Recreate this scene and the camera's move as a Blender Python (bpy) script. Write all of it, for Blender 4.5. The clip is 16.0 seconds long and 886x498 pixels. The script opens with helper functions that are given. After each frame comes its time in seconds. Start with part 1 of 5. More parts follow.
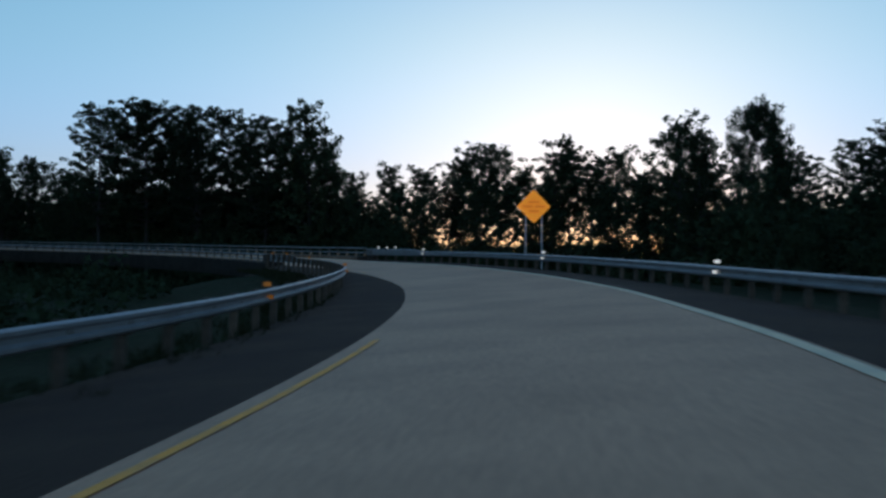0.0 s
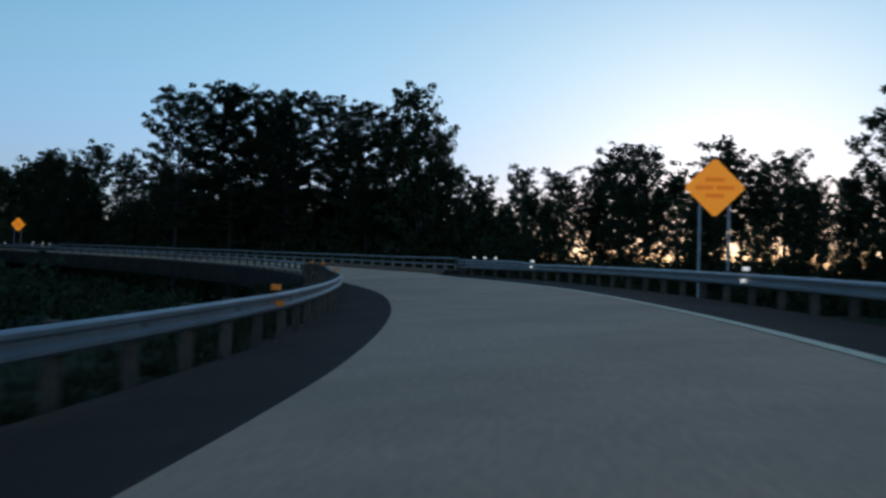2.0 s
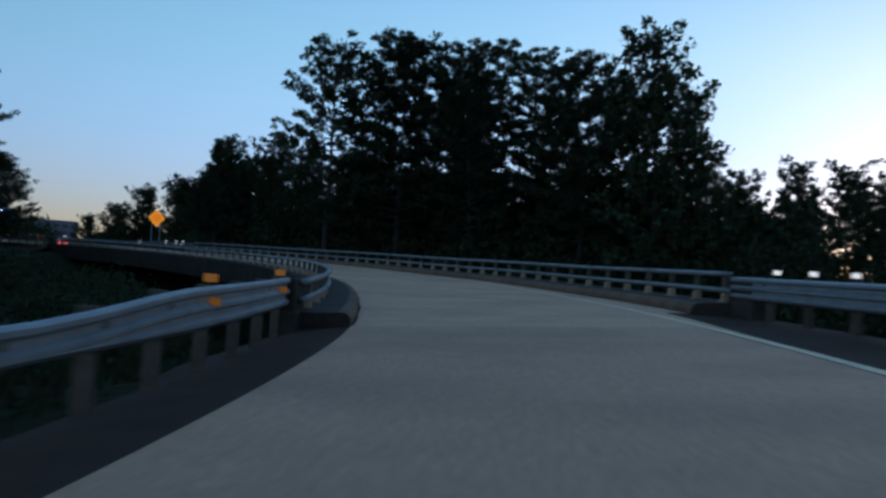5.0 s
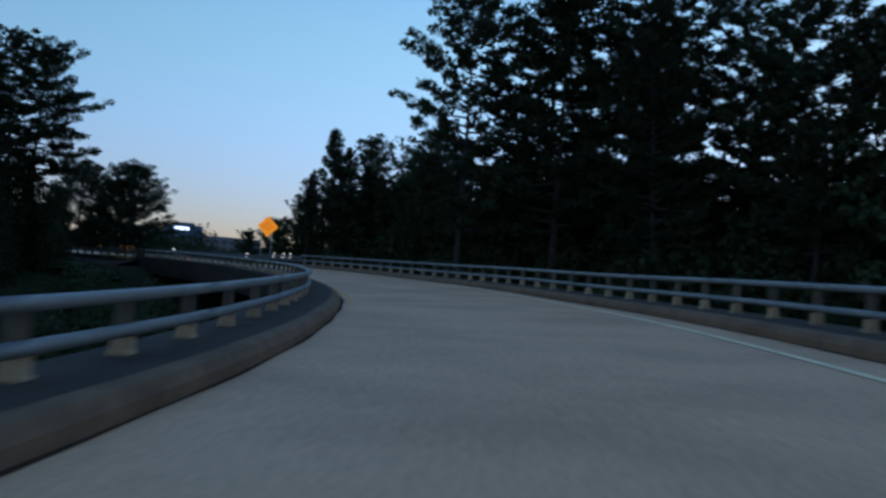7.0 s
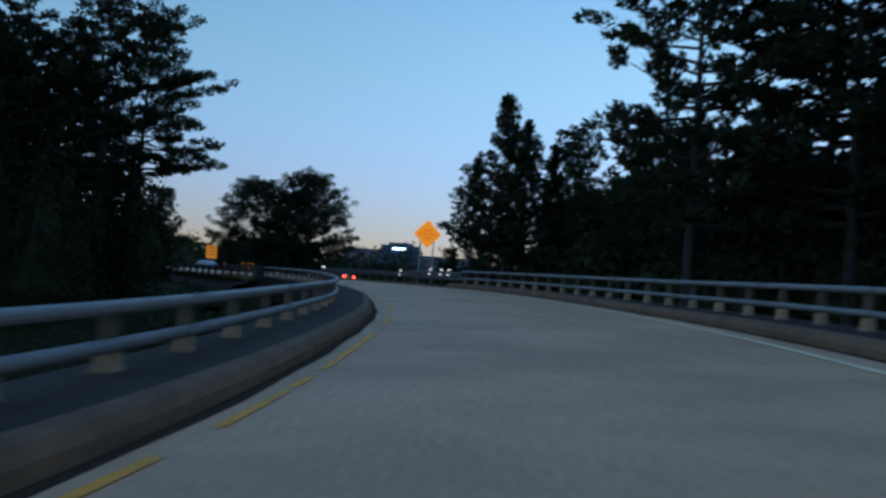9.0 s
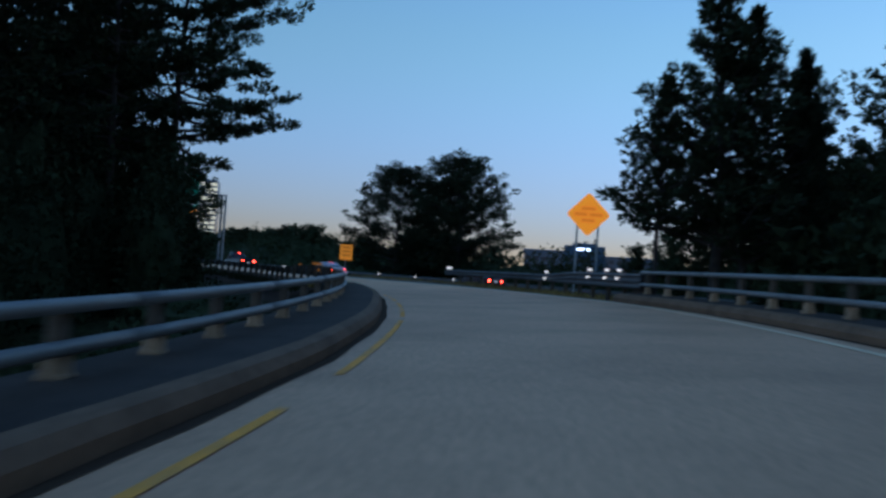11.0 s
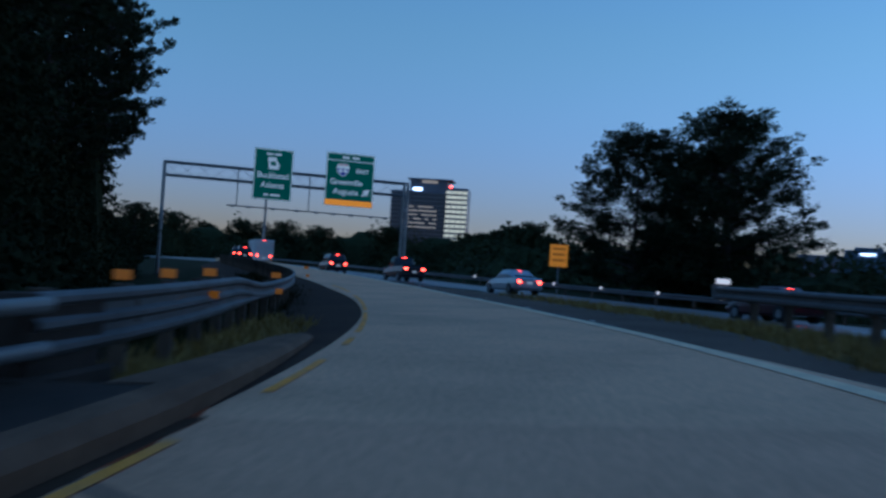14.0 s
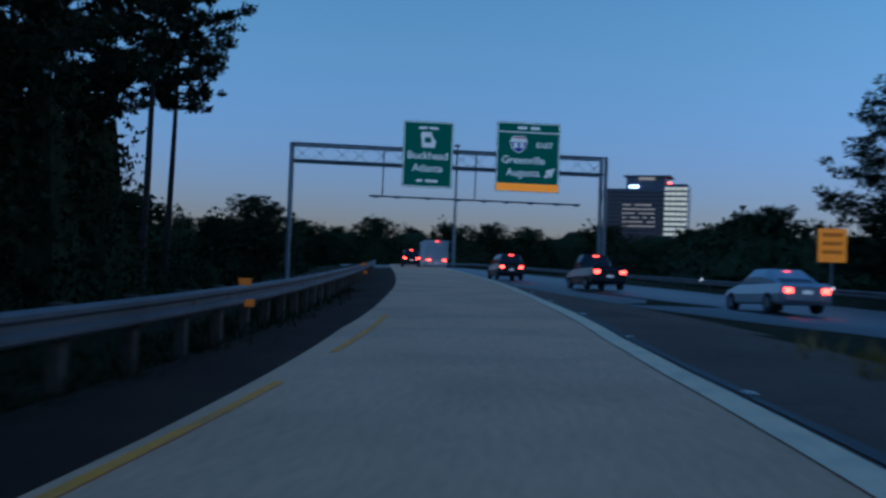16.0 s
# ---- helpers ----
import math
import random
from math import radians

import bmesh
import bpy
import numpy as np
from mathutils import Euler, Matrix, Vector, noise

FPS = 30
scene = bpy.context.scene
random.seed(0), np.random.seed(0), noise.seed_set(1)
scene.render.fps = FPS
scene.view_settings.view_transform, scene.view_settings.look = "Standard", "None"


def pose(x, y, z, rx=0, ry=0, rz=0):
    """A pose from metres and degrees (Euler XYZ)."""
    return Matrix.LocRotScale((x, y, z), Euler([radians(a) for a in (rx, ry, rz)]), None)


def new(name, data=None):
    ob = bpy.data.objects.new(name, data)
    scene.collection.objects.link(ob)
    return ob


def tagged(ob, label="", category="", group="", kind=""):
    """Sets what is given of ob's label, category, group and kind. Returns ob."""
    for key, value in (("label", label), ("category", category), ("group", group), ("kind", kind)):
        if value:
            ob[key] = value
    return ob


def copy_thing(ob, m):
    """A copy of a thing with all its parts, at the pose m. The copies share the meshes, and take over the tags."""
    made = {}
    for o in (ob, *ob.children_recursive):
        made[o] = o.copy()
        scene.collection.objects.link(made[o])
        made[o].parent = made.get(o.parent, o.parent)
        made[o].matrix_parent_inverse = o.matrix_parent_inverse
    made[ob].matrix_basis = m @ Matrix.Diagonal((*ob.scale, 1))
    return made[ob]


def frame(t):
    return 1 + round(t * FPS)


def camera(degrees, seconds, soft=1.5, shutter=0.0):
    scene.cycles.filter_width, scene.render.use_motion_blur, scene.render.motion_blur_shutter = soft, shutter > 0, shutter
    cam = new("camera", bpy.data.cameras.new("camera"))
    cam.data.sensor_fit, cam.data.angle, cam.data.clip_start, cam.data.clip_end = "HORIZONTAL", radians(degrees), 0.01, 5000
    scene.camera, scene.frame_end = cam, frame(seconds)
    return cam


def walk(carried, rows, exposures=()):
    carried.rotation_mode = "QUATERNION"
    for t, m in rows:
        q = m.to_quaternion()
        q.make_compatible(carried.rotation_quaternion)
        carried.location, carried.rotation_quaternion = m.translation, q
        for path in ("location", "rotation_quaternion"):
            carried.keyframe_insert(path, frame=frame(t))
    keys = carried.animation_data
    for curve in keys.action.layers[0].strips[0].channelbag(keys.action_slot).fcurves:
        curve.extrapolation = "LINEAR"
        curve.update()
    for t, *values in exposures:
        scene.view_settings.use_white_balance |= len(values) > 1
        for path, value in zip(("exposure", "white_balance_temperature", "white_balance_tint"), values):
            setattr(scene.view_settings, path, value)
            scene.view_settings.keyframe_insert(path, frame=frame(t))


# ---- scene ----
cam = camera(46.4, 16.0, soft=2.7, shutter=0.6)
ROWS = [
    (0.0, -0.000, 0.000, 1.096, -0.00, 1.77, -0.33),
    (0.5, 0.659, 6.557, 1.241, 1.71, 1.98, -0.63),
    (1.0, 1.067, 13.094, 1.398, 3.70, 2.05, -1.09),
    (1.5, 1.238, 19.567, 1.568, 5.73, 2.15, -1.33),
    (2.0, 1.217, 25.934, 1.760, 7.92, 2.41, -1.76),
    (2.5, 0.909, 32.225, 1.965, 10.08, 2.60, -2.27),
    (3.0, 0.416, 38.441, 2.163, 12.15, 2.69, -2.97),
    (3.5, -0.310, 44.568, 2.353, 14.41, 2.65, -3.51),
    (4.0, -1.318, 50.617, 2.556, 16.69, 2.59, -3.55),
    (4.5, -2.490, 56.621, 2.747, 19.00, 2.52, -3.60),
    (5.0, -3.928, 62.565, 2.943, 21.36, 2.47, -3.68),
    (5.5, -5.611, 68.461, 3.121, 23.74, 2.45, -3.78),
    (6.0, -7.544, 74.307, 3.298, 26.19, 2.50, -3.92),
    (6.5, -9.743, 80.096, 3.485, 28.77, 2.63, -4.12),
    (7.0, -12.274, 85.792, 3.700, 31.51, 2.87, -4.37),
    (7.5, -15.129, 91.416, 3.921, 34.62, 3.35, -4.40),
    (8.0, -18.285, 96.970, 4.136, 37.82, 3.34, -4.31),
    (8.5, -21.789, 102.374, 4.366, 40.82, 3.23, -4.11),
    (9.0, -25.557, 107.621, 4.576, 43.86, 3.02, -4.00),
    (9.5, -29.546, 112.719, 4.771, 46.56, 2.83, -3.89),
    (10.0, -33.806, 117.553, 5.003, 49.12, 2.67, -3.79),
    (10.5, -38.253, 122.195, 5.218, 51.62, 2.55, -3.72),
    (11.0, -42.829, 126.663, 5.409, 54.24, 2.45, -3.70),
    (11.5, -47.597, 130.849, 5.593, 56.90, 2.39, -3.76),
    (12.0, -52.503, 134.784, 5.785, 59.15, 2.36, -3.91),
    (12.5, -57.528, 138.539, 5.972, 61.31, 2.40, -3.76),
    (13.0, -62.662, 142.096, 6.141, 63.53, 2.31, -3.83),
    (13.5, -67.943, 145.408, 6.307, 65.84, 2.10, -3.77),
    (14.0, -73.361, 148.490, 6.453, 68.41, 2.03, -3.67),
    (14.5, -78.934, 151.327, 6.595, 71.22, 1.91, -3.62),
    (15.0, -84.629, 153.894, 6.733, 73.90, 1.84, -3.58),
    (15.5, -90.417, 156.191, 6.820, 77.06, 1.75, -3.10),
    (16.0, -96.297, 158.138, 6.950, 80.53, 1.59, -2.17),
]
walk(cam, [(t, pose(x, y, z, 90 + pitch, roll, yaw)) for t, x, y, z, yaw, pitch, roll in ROWS],
     exposures=[(0.0, 1.45, 5050, 9), (4.0, 1.65, 5050, 12), (8.5, 2.0, 5150, 17), (12.0, 1.8, 4750, 17), (16.0, 1.45, 4350, 17)])

# ---- world: dusk, the sun gone behind the woods ahead of the first stretch ----
world = bpy.data.worlds.new("dusk_sky")
scene.world = world
world.use_nodes = True
wn, wl = world.node_tree.nodes, world.node_tree.links
sky = wn.new("ShaderNodeTexSky")
sky.sky_type = "NISHITA"
sky.sun_disc = False
sky.sun_elevation = radians(5.0)
sky.sun_rotation = radians(8.0)
sky.altitude = 300.0
sky.air_density, sky.dust_density, sky.ozone_density = 1.5, 0.4, 3.0
# low haze: the lowest degrees of the sky all round are greyer and bluer than clear air
way, split, low, haze = wn.new("ShaderNodeTexCoord"), wn.new("ShaderNodeSeparateXYZ"), wn.new("ShaderNodeMapRange"), wn.new("ShaderNodeMix")
low.interpolation_type = "SMOOTHSTEP"
low.inputs["From Min"].default_value, low.inputs["From Max"].default_value = 0.0, 0.26
low.inputs["To Min"].default_value, low.inputs["To Max"].default_value = 1.0, 0.0
haze.data_type, haze.blend_type = "RGBA", "MULTIPLY"
haze.inputs[7].default_value = (0.66, 0.72, 1.55, 1)
wl.new(way.outputs["Generated"], split.inputs[0])
wl.new(split.outputs["Z"], low.inputs["Value"])
wl.new(low.outputs["Result"], haze.inputs[0])
wl.new(sky.outputs[0], haze.inputs[6])
wl.new(haze.outputs[2], wn["Background"].inputs[0])
wn["Background"].inputs[1].default_value = 0.08


# ---- materials ----
def mat(name, rgb, rough=0.8, metal=0.0, grain=0.0, grain_scale=8.0, stain=0.0, stain_scale=0.4, bump=0.0, bump_scale=30.0,
        stain_rgb=None, vary=0.0, emit=None, emit_power=0.0, spec=0.5):
    """A surface with grain and stains at two scales, fine relief, and a change from piece to piece."""
    m = bpy.data.materials.new(name)
    m.use_nodes = True
    nt, b = m.node_tree, m.node_tree.nodes["Principled BSDF"]
    n, l = nt.nodes, nt.links
    b.inputs["Roughness"].default_value, b.inputs["Metallic"].default_value = rough, metal
    b.inputs["Specular IOR Level"].default_value = spec
    geo = n.new("ShaderNodeTexCoord")
    col = n.new("ShaderNodeRGB")
    col.outputs[0].default_value = (*rgb, 1)
    out = col.outputs[0]

    def noise_of(scale, detail=4.0):
        t = n.new("ShaderNodeTexNoise")
        t.inputs["Scale"].default_value, t.inputs["Detail"].default_value = scale, detail
        l.new(geo.outputs["Object"], t.inputs["Vector"])
        return t.outputs["Fac"]

    def mix(kind, fac, a, c):
        x = n.new("ShaderNodeMix")
        x.data_type, x.blend_type = "RGBA", kind
        if isinstance(fac, float):
            x.inputs[0].default_value = fac
        else:
            l.new(fac, x.inputs[0])
        l.new(a, x.inputs[6])
        if isinstance(c, tuple):
            x.inputs[7].default_value = (*c, 1)
        else:
            l.new(c, x.inputs[7])
        return x.outputs[2]

    def spread(fac, lo, hi, a=0.35, c=0.65):
        r = n.new("ShaderNodeMapRange")
        r.inputs["From Min"].default_value, r.inputs["From Max"].default_value = a, c
        r.inputs["To Min"].default_value, r.inputs["To Max"].default_value = lo, hi
        l.new(fac, r.inputs["Value"])
        return r.outputs["Result"]

    if stain:
        out = mix("MIX", spread(noise_of(stain_scale, 5.0), 0.0, stain, 0.42, 0.66), out, stain_rgb or tuple(v * 0.45 for v in rgb))
    if grain:
        g = n.new("ShaderNodeCombineColor")
        s = spread(noise_of(grain_scale), 1.0 - grain, 1.0 + grain)
        for i in range(3):
            l.new(s, g.inputs[i])
        out = mix("MULTIPLY", 1.0, out, g.outputs[0])
    if vary:
        info = n.new("ShaderNodeObjectInfo")
        g = n.new("ShaderNodeCombineColor")
        s = spread(info.outputs["Random"], 1.0 - vary, 1.0 + vary, 0.0, 1.0)
        for i in range(3):
            l.new(s, g.inputs[i])
        out = mix("MULTIPLY", 1.0, out, g.outputs[0])
    l.new(out, b.inputs["Base Color"])
    if bump:
        bp = n.new("ShaderNodeBump")
        bp.inputs["Strength"].default_value, bp.inputs["Distance"].default_value = bump, 0.02
        l.new(noise_of(bump_scale), bp.inputs["Height"])
        l.new(bp.outputs["Normal"], b.inputs["Normal"])
    if emit:
        b.inputs["Emission Color"].default_value, b.inputs["Emission Strength"].default_value = (*emit, 1), emit_power
    return m


# tan concrete of approach, deck, pavement beyond: headlight put into colour, brighter onwards
M_CONCRETE, M_CONCRETE_DECK, M_CONCRETE_BRIGHT = (
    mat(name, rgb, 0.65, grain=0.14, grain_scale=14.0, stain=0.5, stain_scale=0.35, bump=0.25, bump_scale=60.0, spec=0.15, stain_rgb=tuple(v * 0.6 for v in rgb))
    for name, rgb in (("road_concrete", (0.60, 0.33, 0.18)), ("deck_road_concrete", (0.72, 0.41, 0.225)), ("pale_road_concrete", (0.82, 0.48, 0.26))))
M_MAIN = mat("main_road_surface", (0.17, 0.16, 0.15), 0.5, grain=0.12, grain_scale=10.0, stain=0.4, stain_scale=0.2, bump=0.2, bump_scale=50.0)
M_ASPHALT = mat("shoulder_asphalt", (0.052, 0.029, 0.018), 0.8, grain=0.25, grain_scale=25.0, stain=0.6, stain_scale=0.5, bump=0.4, bump_scale=70.0, spec=0.06, stain_rgb=(0.085, 0.05, 0.028))
# lighter than the shoulder: headlight on the gore is put into the colour
M_GORE = mat("worn_grey_asphalt", (0.16, 0.11, 0.075), 0.85, grain=0.25, grain_scale=25.0, stain=0.5, stain_scale=0.5, bump=0.4, bump_scale=70.0, spec=0.12)
# kerb in two tones: headlight painted into the face, its lack into the ledge
M_KERB_UNLIT = mat("kerb_concrete", (0.060, 0.041, 0.029), 0.85, grain=0.15, grain_scale=9.0, stain=0.6, stain_scale=0.9, bump=0.3, bump_scale=40.0, spec=0.2)
M_KERB_HEADLIT = mat("kerb_face_concrete", (0.21, 0.125, 0.072), 0.85, grain=0.15, grain_scale=9.0, stain=0.5, stain_scale=1.1, bump=0.3, bump_scale=40.0, spec=0.15)
M_DIRT = mat("gutter_dirt", (0.075, 0.046, 0.028), 0.95, grain=0.3, grain_scale=20.0, stain=0.5, stain_scale=2.0, stain_rgb=(0.09, 0.06, 0.035), spec=0.05)
M_TAR = mat("tar", (0.012, 0.012, 0.012), 0.6, grain=0.3, grain_scale=20.0)
M_CLAY = mat("red_clay", (0.28, 0.085, 0.035), 0.95, grain=0.3, grain_scale=14.0, stain=0.5, stain_scale=3.0, spec=0.05)
M_DECK = mat("deck_concrete", (0.11, 0.095, 0.08), 0.85, grain=0.15, grain_scale=7.0, stain=0.5, stain_scale=0.5, bump=0.3)
# cream for white: headlight warmth is put into the line's colour
M_WHITE = mat("white_road_paint", (1.0, 0.75, 0.46), 0.8, grain=0.08, grain_scale=12.0, stain=0.25, stain_scale=1.6, stain_rgb=(0.3, 0.28, 0.25), spec=0.1)
M_YELLOW = mat("yellow_road_paint", (1.0, 0.40, 0.01), 0.7, grain=0.15, grain_scale=12.0, stain=0.35, stain_scale=1.8, stain_rgb=(0.25, 0.2, 0.14))
M_STEEL = mat("galvanised_steel", (0.25, 0.25, 0.25), 0.45, 0.35, grain=0.1, grain_scale=6.0, stain=0.4, stain_scale=1.2, bump=0.05)
# darker copy of the steel: tree shade on the later rails put in
M_SHADED_STEEL = mat("weathered_galvanised_steel", (0.15, 0.14, 0.135), 0.6, 0.25, grain=0.12, grain_scale=6.0, stain=0.5, stain_scale=1.0, bump=0.08)
M_RAIL = mat("aluminium_rail", (0.225, 0.215, 0.205), 0.5, 0.2, grain=0.08, grain_scale=5.0, stain=0.35, stain_scale=1.0)
# tan foot under a dark shaft: headlight low on the posts, as colour
M_POST_HEADLIT = mat("tan_post_base", (0.46, 0.29, 0.165), 0.85, grain=0.15, grain_scale=10.0, stain=0.5, stain_scale=2.0, vary=0.2)
# darkened fascia: shade on the bridge's side is put into its colour
M_FASCIA_SHADED = mat("stained_fascia", (0.035, 0.028, 0.022), 0.9, grain=0.2, grain_scale=5.0, stain=0.6, stain_scale=0.7, spec=0.1)
M_SIGNPOST = mat("dull_sign_post", (0.4, 0.4, 0.4), 0.5, 0.3, grain=0.15, grain_scale=6.0)
M_POST = mat("weathered_post", (0.10, 0.068, 0.043), 0.85, grain=0.2, grain_scale=10.0, stain=0.5, stain_scale=2.0, vary=0.25)
M_GRASS = mat("rough_grass", (0.030, 0.033, 0.014), 0.95, grain=0.35, grain_scale=3.0, stain=0.6, stain_scale=0.25, stain_rgb=(0.045, 0.034, 0.018), bump=0.8, bump_scale=12.0, spec=0.03)
# brighter than the other grass: headlight on it is put into the colour
M_BLADE = mat("grass_blades", (0.32, 0.21, 0.05), 0.9, grain=0.3, grain_scale=2.0, stain=0.5, stain_scale=0.4, stain_rgb=(0.17, 0.11, 0.035))
M_LEAF = mat("pine_needles", (0.034, 0.042, 0.022), 0.9, grain=0.3, grain_scale=1.5, vary=0.25, spec=0.03)
M_LEAF2 = mat("broad_leaves", (0.038, 0.046, 0.022), 0.9, grain=0.3, grain_scale=1.5, vary=0.25, spec=0.03)
M_BARK = mat("bark", (0.042, 0.032, 0.026), 0.95, grain=0.3, grain_scale=6.0, bump=0.6, bump_scale=10.0)
# orange sheeting glows in place of headlight it would throw back
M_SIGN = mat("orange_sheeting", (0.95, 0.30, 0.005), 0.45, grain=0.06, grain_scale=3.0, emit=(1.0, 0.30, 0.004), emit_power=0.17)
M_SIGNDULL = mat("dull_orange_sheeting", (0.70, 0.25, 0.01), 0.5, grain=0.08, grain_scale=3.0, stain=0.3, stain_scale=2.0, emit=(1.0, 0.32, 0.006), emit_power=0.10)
# legends tinted orange and glowing, the sheeting's glare put into their colour
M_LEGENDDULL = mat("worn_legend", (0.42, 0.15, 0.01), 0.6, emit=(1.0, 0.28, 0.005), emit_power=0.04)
M_LEGEND_GLARE = mat("faded_legend", (0.75, 0.21, 0.005), 0.6, emit=(1.0, 0.24, 0.003), emit_power=0.13)
# panel green and white legend glow faintly in place of thrown-back headlight
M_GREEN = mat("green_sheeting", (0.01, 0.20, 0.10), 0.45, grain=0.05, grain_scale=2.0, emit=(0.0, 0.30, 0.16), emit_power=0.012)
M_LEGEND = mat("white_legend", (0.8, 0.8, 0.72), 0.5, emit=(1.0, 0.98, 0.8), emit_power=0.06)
M_LAMPRED = mat("tail_lamp", (0.6, 0.02, 0.02), 0.3, emit=(1.0, 0.035, 0.008), emit_power=5.0)
M_TYRE = mat("rubber", (0.02, 0.02, 0.02), 0.8)
M_GLASS = mat("car_glass", (0.02, 0.025, 0.03), 0.08)
# reflectors given their own glow for the missing headlight return
M_AMBER = mat("amber_reflector", (0.5, 0.17, 0.01), 0.35, emit=(1.0, 0.30, 0.01), emit_power=0.03)
M_CLEAR = mat("clear_reflector", (0.9, 0.85, 0.75), 0.3, emit=(1.0, 0.82, 0.6), emit_power=0.2)


# ---- helpers ----
def part(name, bm, material, parent=None, label="", smooth=False):
    """Links a bmesh as one mesh object, under a thing or a part."""
    me = bpy.data.meshes.new(name)
    bm.to_mesh(me)
    bm.free()
    if smooth:
        me.polygons.foreach_set("use_smooth", [True] * len(me.polygons))
    me.materials.append(material)
    ob = new(name, me)
    if parent:
        ob.parent = parent
    return tagged(ob, label=label)


def raw(name, verts, faces, material, parent=None, label="", smooth=False):
    me = bpy.data.meshes.new(name)
    me.from_pydata([tuple(v) for v in verts], [], [tuple(f) for f in faces])
    if smooth:
        me.polygons.foreach_set("use_smooth", [True] * len(me.polygons))
    me.materials.append(material)
    ob = new(name, me)
    if parent:
        ob.parent = parent
    return tagged(ob, label=label)


def empty(name, m, label, category, group="", kind=""):
    ob = new(name)
    ob.matrix_basis = m
    return tagged(ob, label, category, group, kind)


def box(bm, x0, x1, y0, y1, z0, z1, bevel=0.0, m=None):
    v = [bm.verts.new(p) for p in ((x0, y0, z0), (x1, y0, z0), (x1, y1, z0), (x0, y1, z0), (x0, y0, z1), (x1, y0, z1), (x1, y1, z1), (x0, y1, z1))]
    f = [bm.faces.new([v[i] for i in q]) for q in ((3, 2, 1, 0), (4, 5, 6, 7), (0, 1, 5, 4), (1, 2, 6, 5), (2, 3, 7, 6), (3, 0, 4, 7))]
    if bevel:
        r = bmesh.ops.bevel(bm, geom=list({e for q in f for e in q.edges}), offset=bevel, segments=1, affect="EDGES")
        v = list({w for q in r["faces"] for w in q.verts} | {w for w in v if w.is_valid})
    if m is not None:
        bmesh.ops.transform(bm, matrix=m, verts=v)
    return v


def tube(bm, a, b, r0, r1, n=8):
    """A tapered round bar from a to b."""
    a, b = Vector(a), Vector(b)
    q = (b - a).to_track_quat("Z", "Y")
    rings = []
    for p, r in ((a, r0), (b, r1)):
        rings.append([bm.verts.new(p + q @ Vector((r * math.cos(k * math.tau / n), r * math.sin(k * math.tau / n), 0))) for k in range(n)])
    for k in range(n):
        bm.faces.new((rings[0][k], rings[0][(k + 1) % n], rings[1][(k + 1) % n], rings[1][k]))
    bm.faces.new(rings[0][::-1])
    bm.faces.new(rings[1])


# ---- the ramp's line, fitted to the camera's path: a knot every 10 m ----
ALIGN = [(-1.0, -9.95, -0.22), (0.0, 0.0, 0.0), (0.9, 9.83, 0.22), (1.25, 20.21, 0.49), (1.06, 29.72, 0.79), (0.29, 39.67, 1.11), (-1.21, 50.01, 1.44),
         (-3.17, 59.6, 1.75), (-5.79, 69.05, 2.04), (-9.28, 78.94, 2.35), (-13.38, 88.05, 2.69), (-17.95, 96.42, 3.02), (-23.65, 105.01, 3.38),
         (-29.55, 112.72, 3.68), (-36.46, 120.36, 4.04), (-43.3, 127.1, 4.33), (-51.02, 133.63, 4.63), (-59.05, 139.63, 4.93), (-67.41, 145.09, 5.2),
         (-76.13, 149.94, 5.43), (-85.2, 154.14, 5.65), (-94.53, 157.58, 5.83), (-104.49, 160.39, 6.03), (-114.27, 162.47, 6.23), (-124.15, 164.02, 6.43)]


def spline(y, x, at):
    """Natural cubic through the knots (x, y), read at the places given."""
    n = len(x)
    h = np.diff(x)
    a, r = np.zeros((n, n)), np.zeros(n)
    a[0, 0] = a[-1, -1] = 1
    for i in range(1, n - 1):
        a[i, i - 1:i + 2] = h[i - 1], 2 * (h[i - 1] + h[i]), h[i]
        r[i] = 6 * ((y[i + 1] - y[i]) / h[i] - (y[i] - y[i - 1]) / h[i - 1])
    m = np.linalg.solve(a, r)
    i = np.clip(np.searchsorted(x, at) - 1, 0, n - 2)
    p, q = (x[i + 1] - at) / h[i], (at - x[i]) / h[i]
    return p * y[i] + q * y[i + 1] + ((p ** 3 - p) * m[i] + (q ** 3 - q) * m[i + 1]) * h[i] ** 2 / 6


_k = np.array(ALIGN)
_ks = np.concatenate([[0], np.cumsum(np.hypot(np.diff(_k[:, 0]), np.diff(_k[:, 1])))]) - 10.0
_s = np.arange(-10.0, _ks[-1], 0.5)
_line = np.stack([spline(_k[:, i], _ks, _s) for i in range(3)], 1)
_d = _line[4] - _line[0]
_back = [_line[0] - _d / np.hypot(_d[0], _d[1]) * k * 0.5 for k in range(140, 0, -1)]
_d = _line[-1] - _line[-5]
_h = math.atan2(_d[1], _d[0])
_ahead, _p = [], _line[-1].copy()
for k in range(1100):
    _h += 0.5 * 0.0012 * max(0.0, 1 - k / 120)
    _p = _p + np.array([math.cos(_h) * 0.5, math.sin(_h) * 0.5, 0.01 * (1.0 if k < 300 else 0.4)])
    _ahead.append(_p.copy())
LINE = np.array(_back + list(_line) + _ahead)
ARC = np.concatenate([[0], np.cumsum(np.hypot(np.diff(LINE[:, 0]), np.diff(LINE[:, 1])))])
ARC -= ARC[np.argmin(np.hypot(LINE[:, 0], LINE[:, 1]))]
_t = np.gradient(LINE[:, :2], axis=0)
TANG = _t / np.hypot(_t[:, 0], _t[:, 1])[:, None]


def knots(pairs):
    xs, ys = zip(*pairs)
    return lambda s: float(np.interp(s, xs, ys))


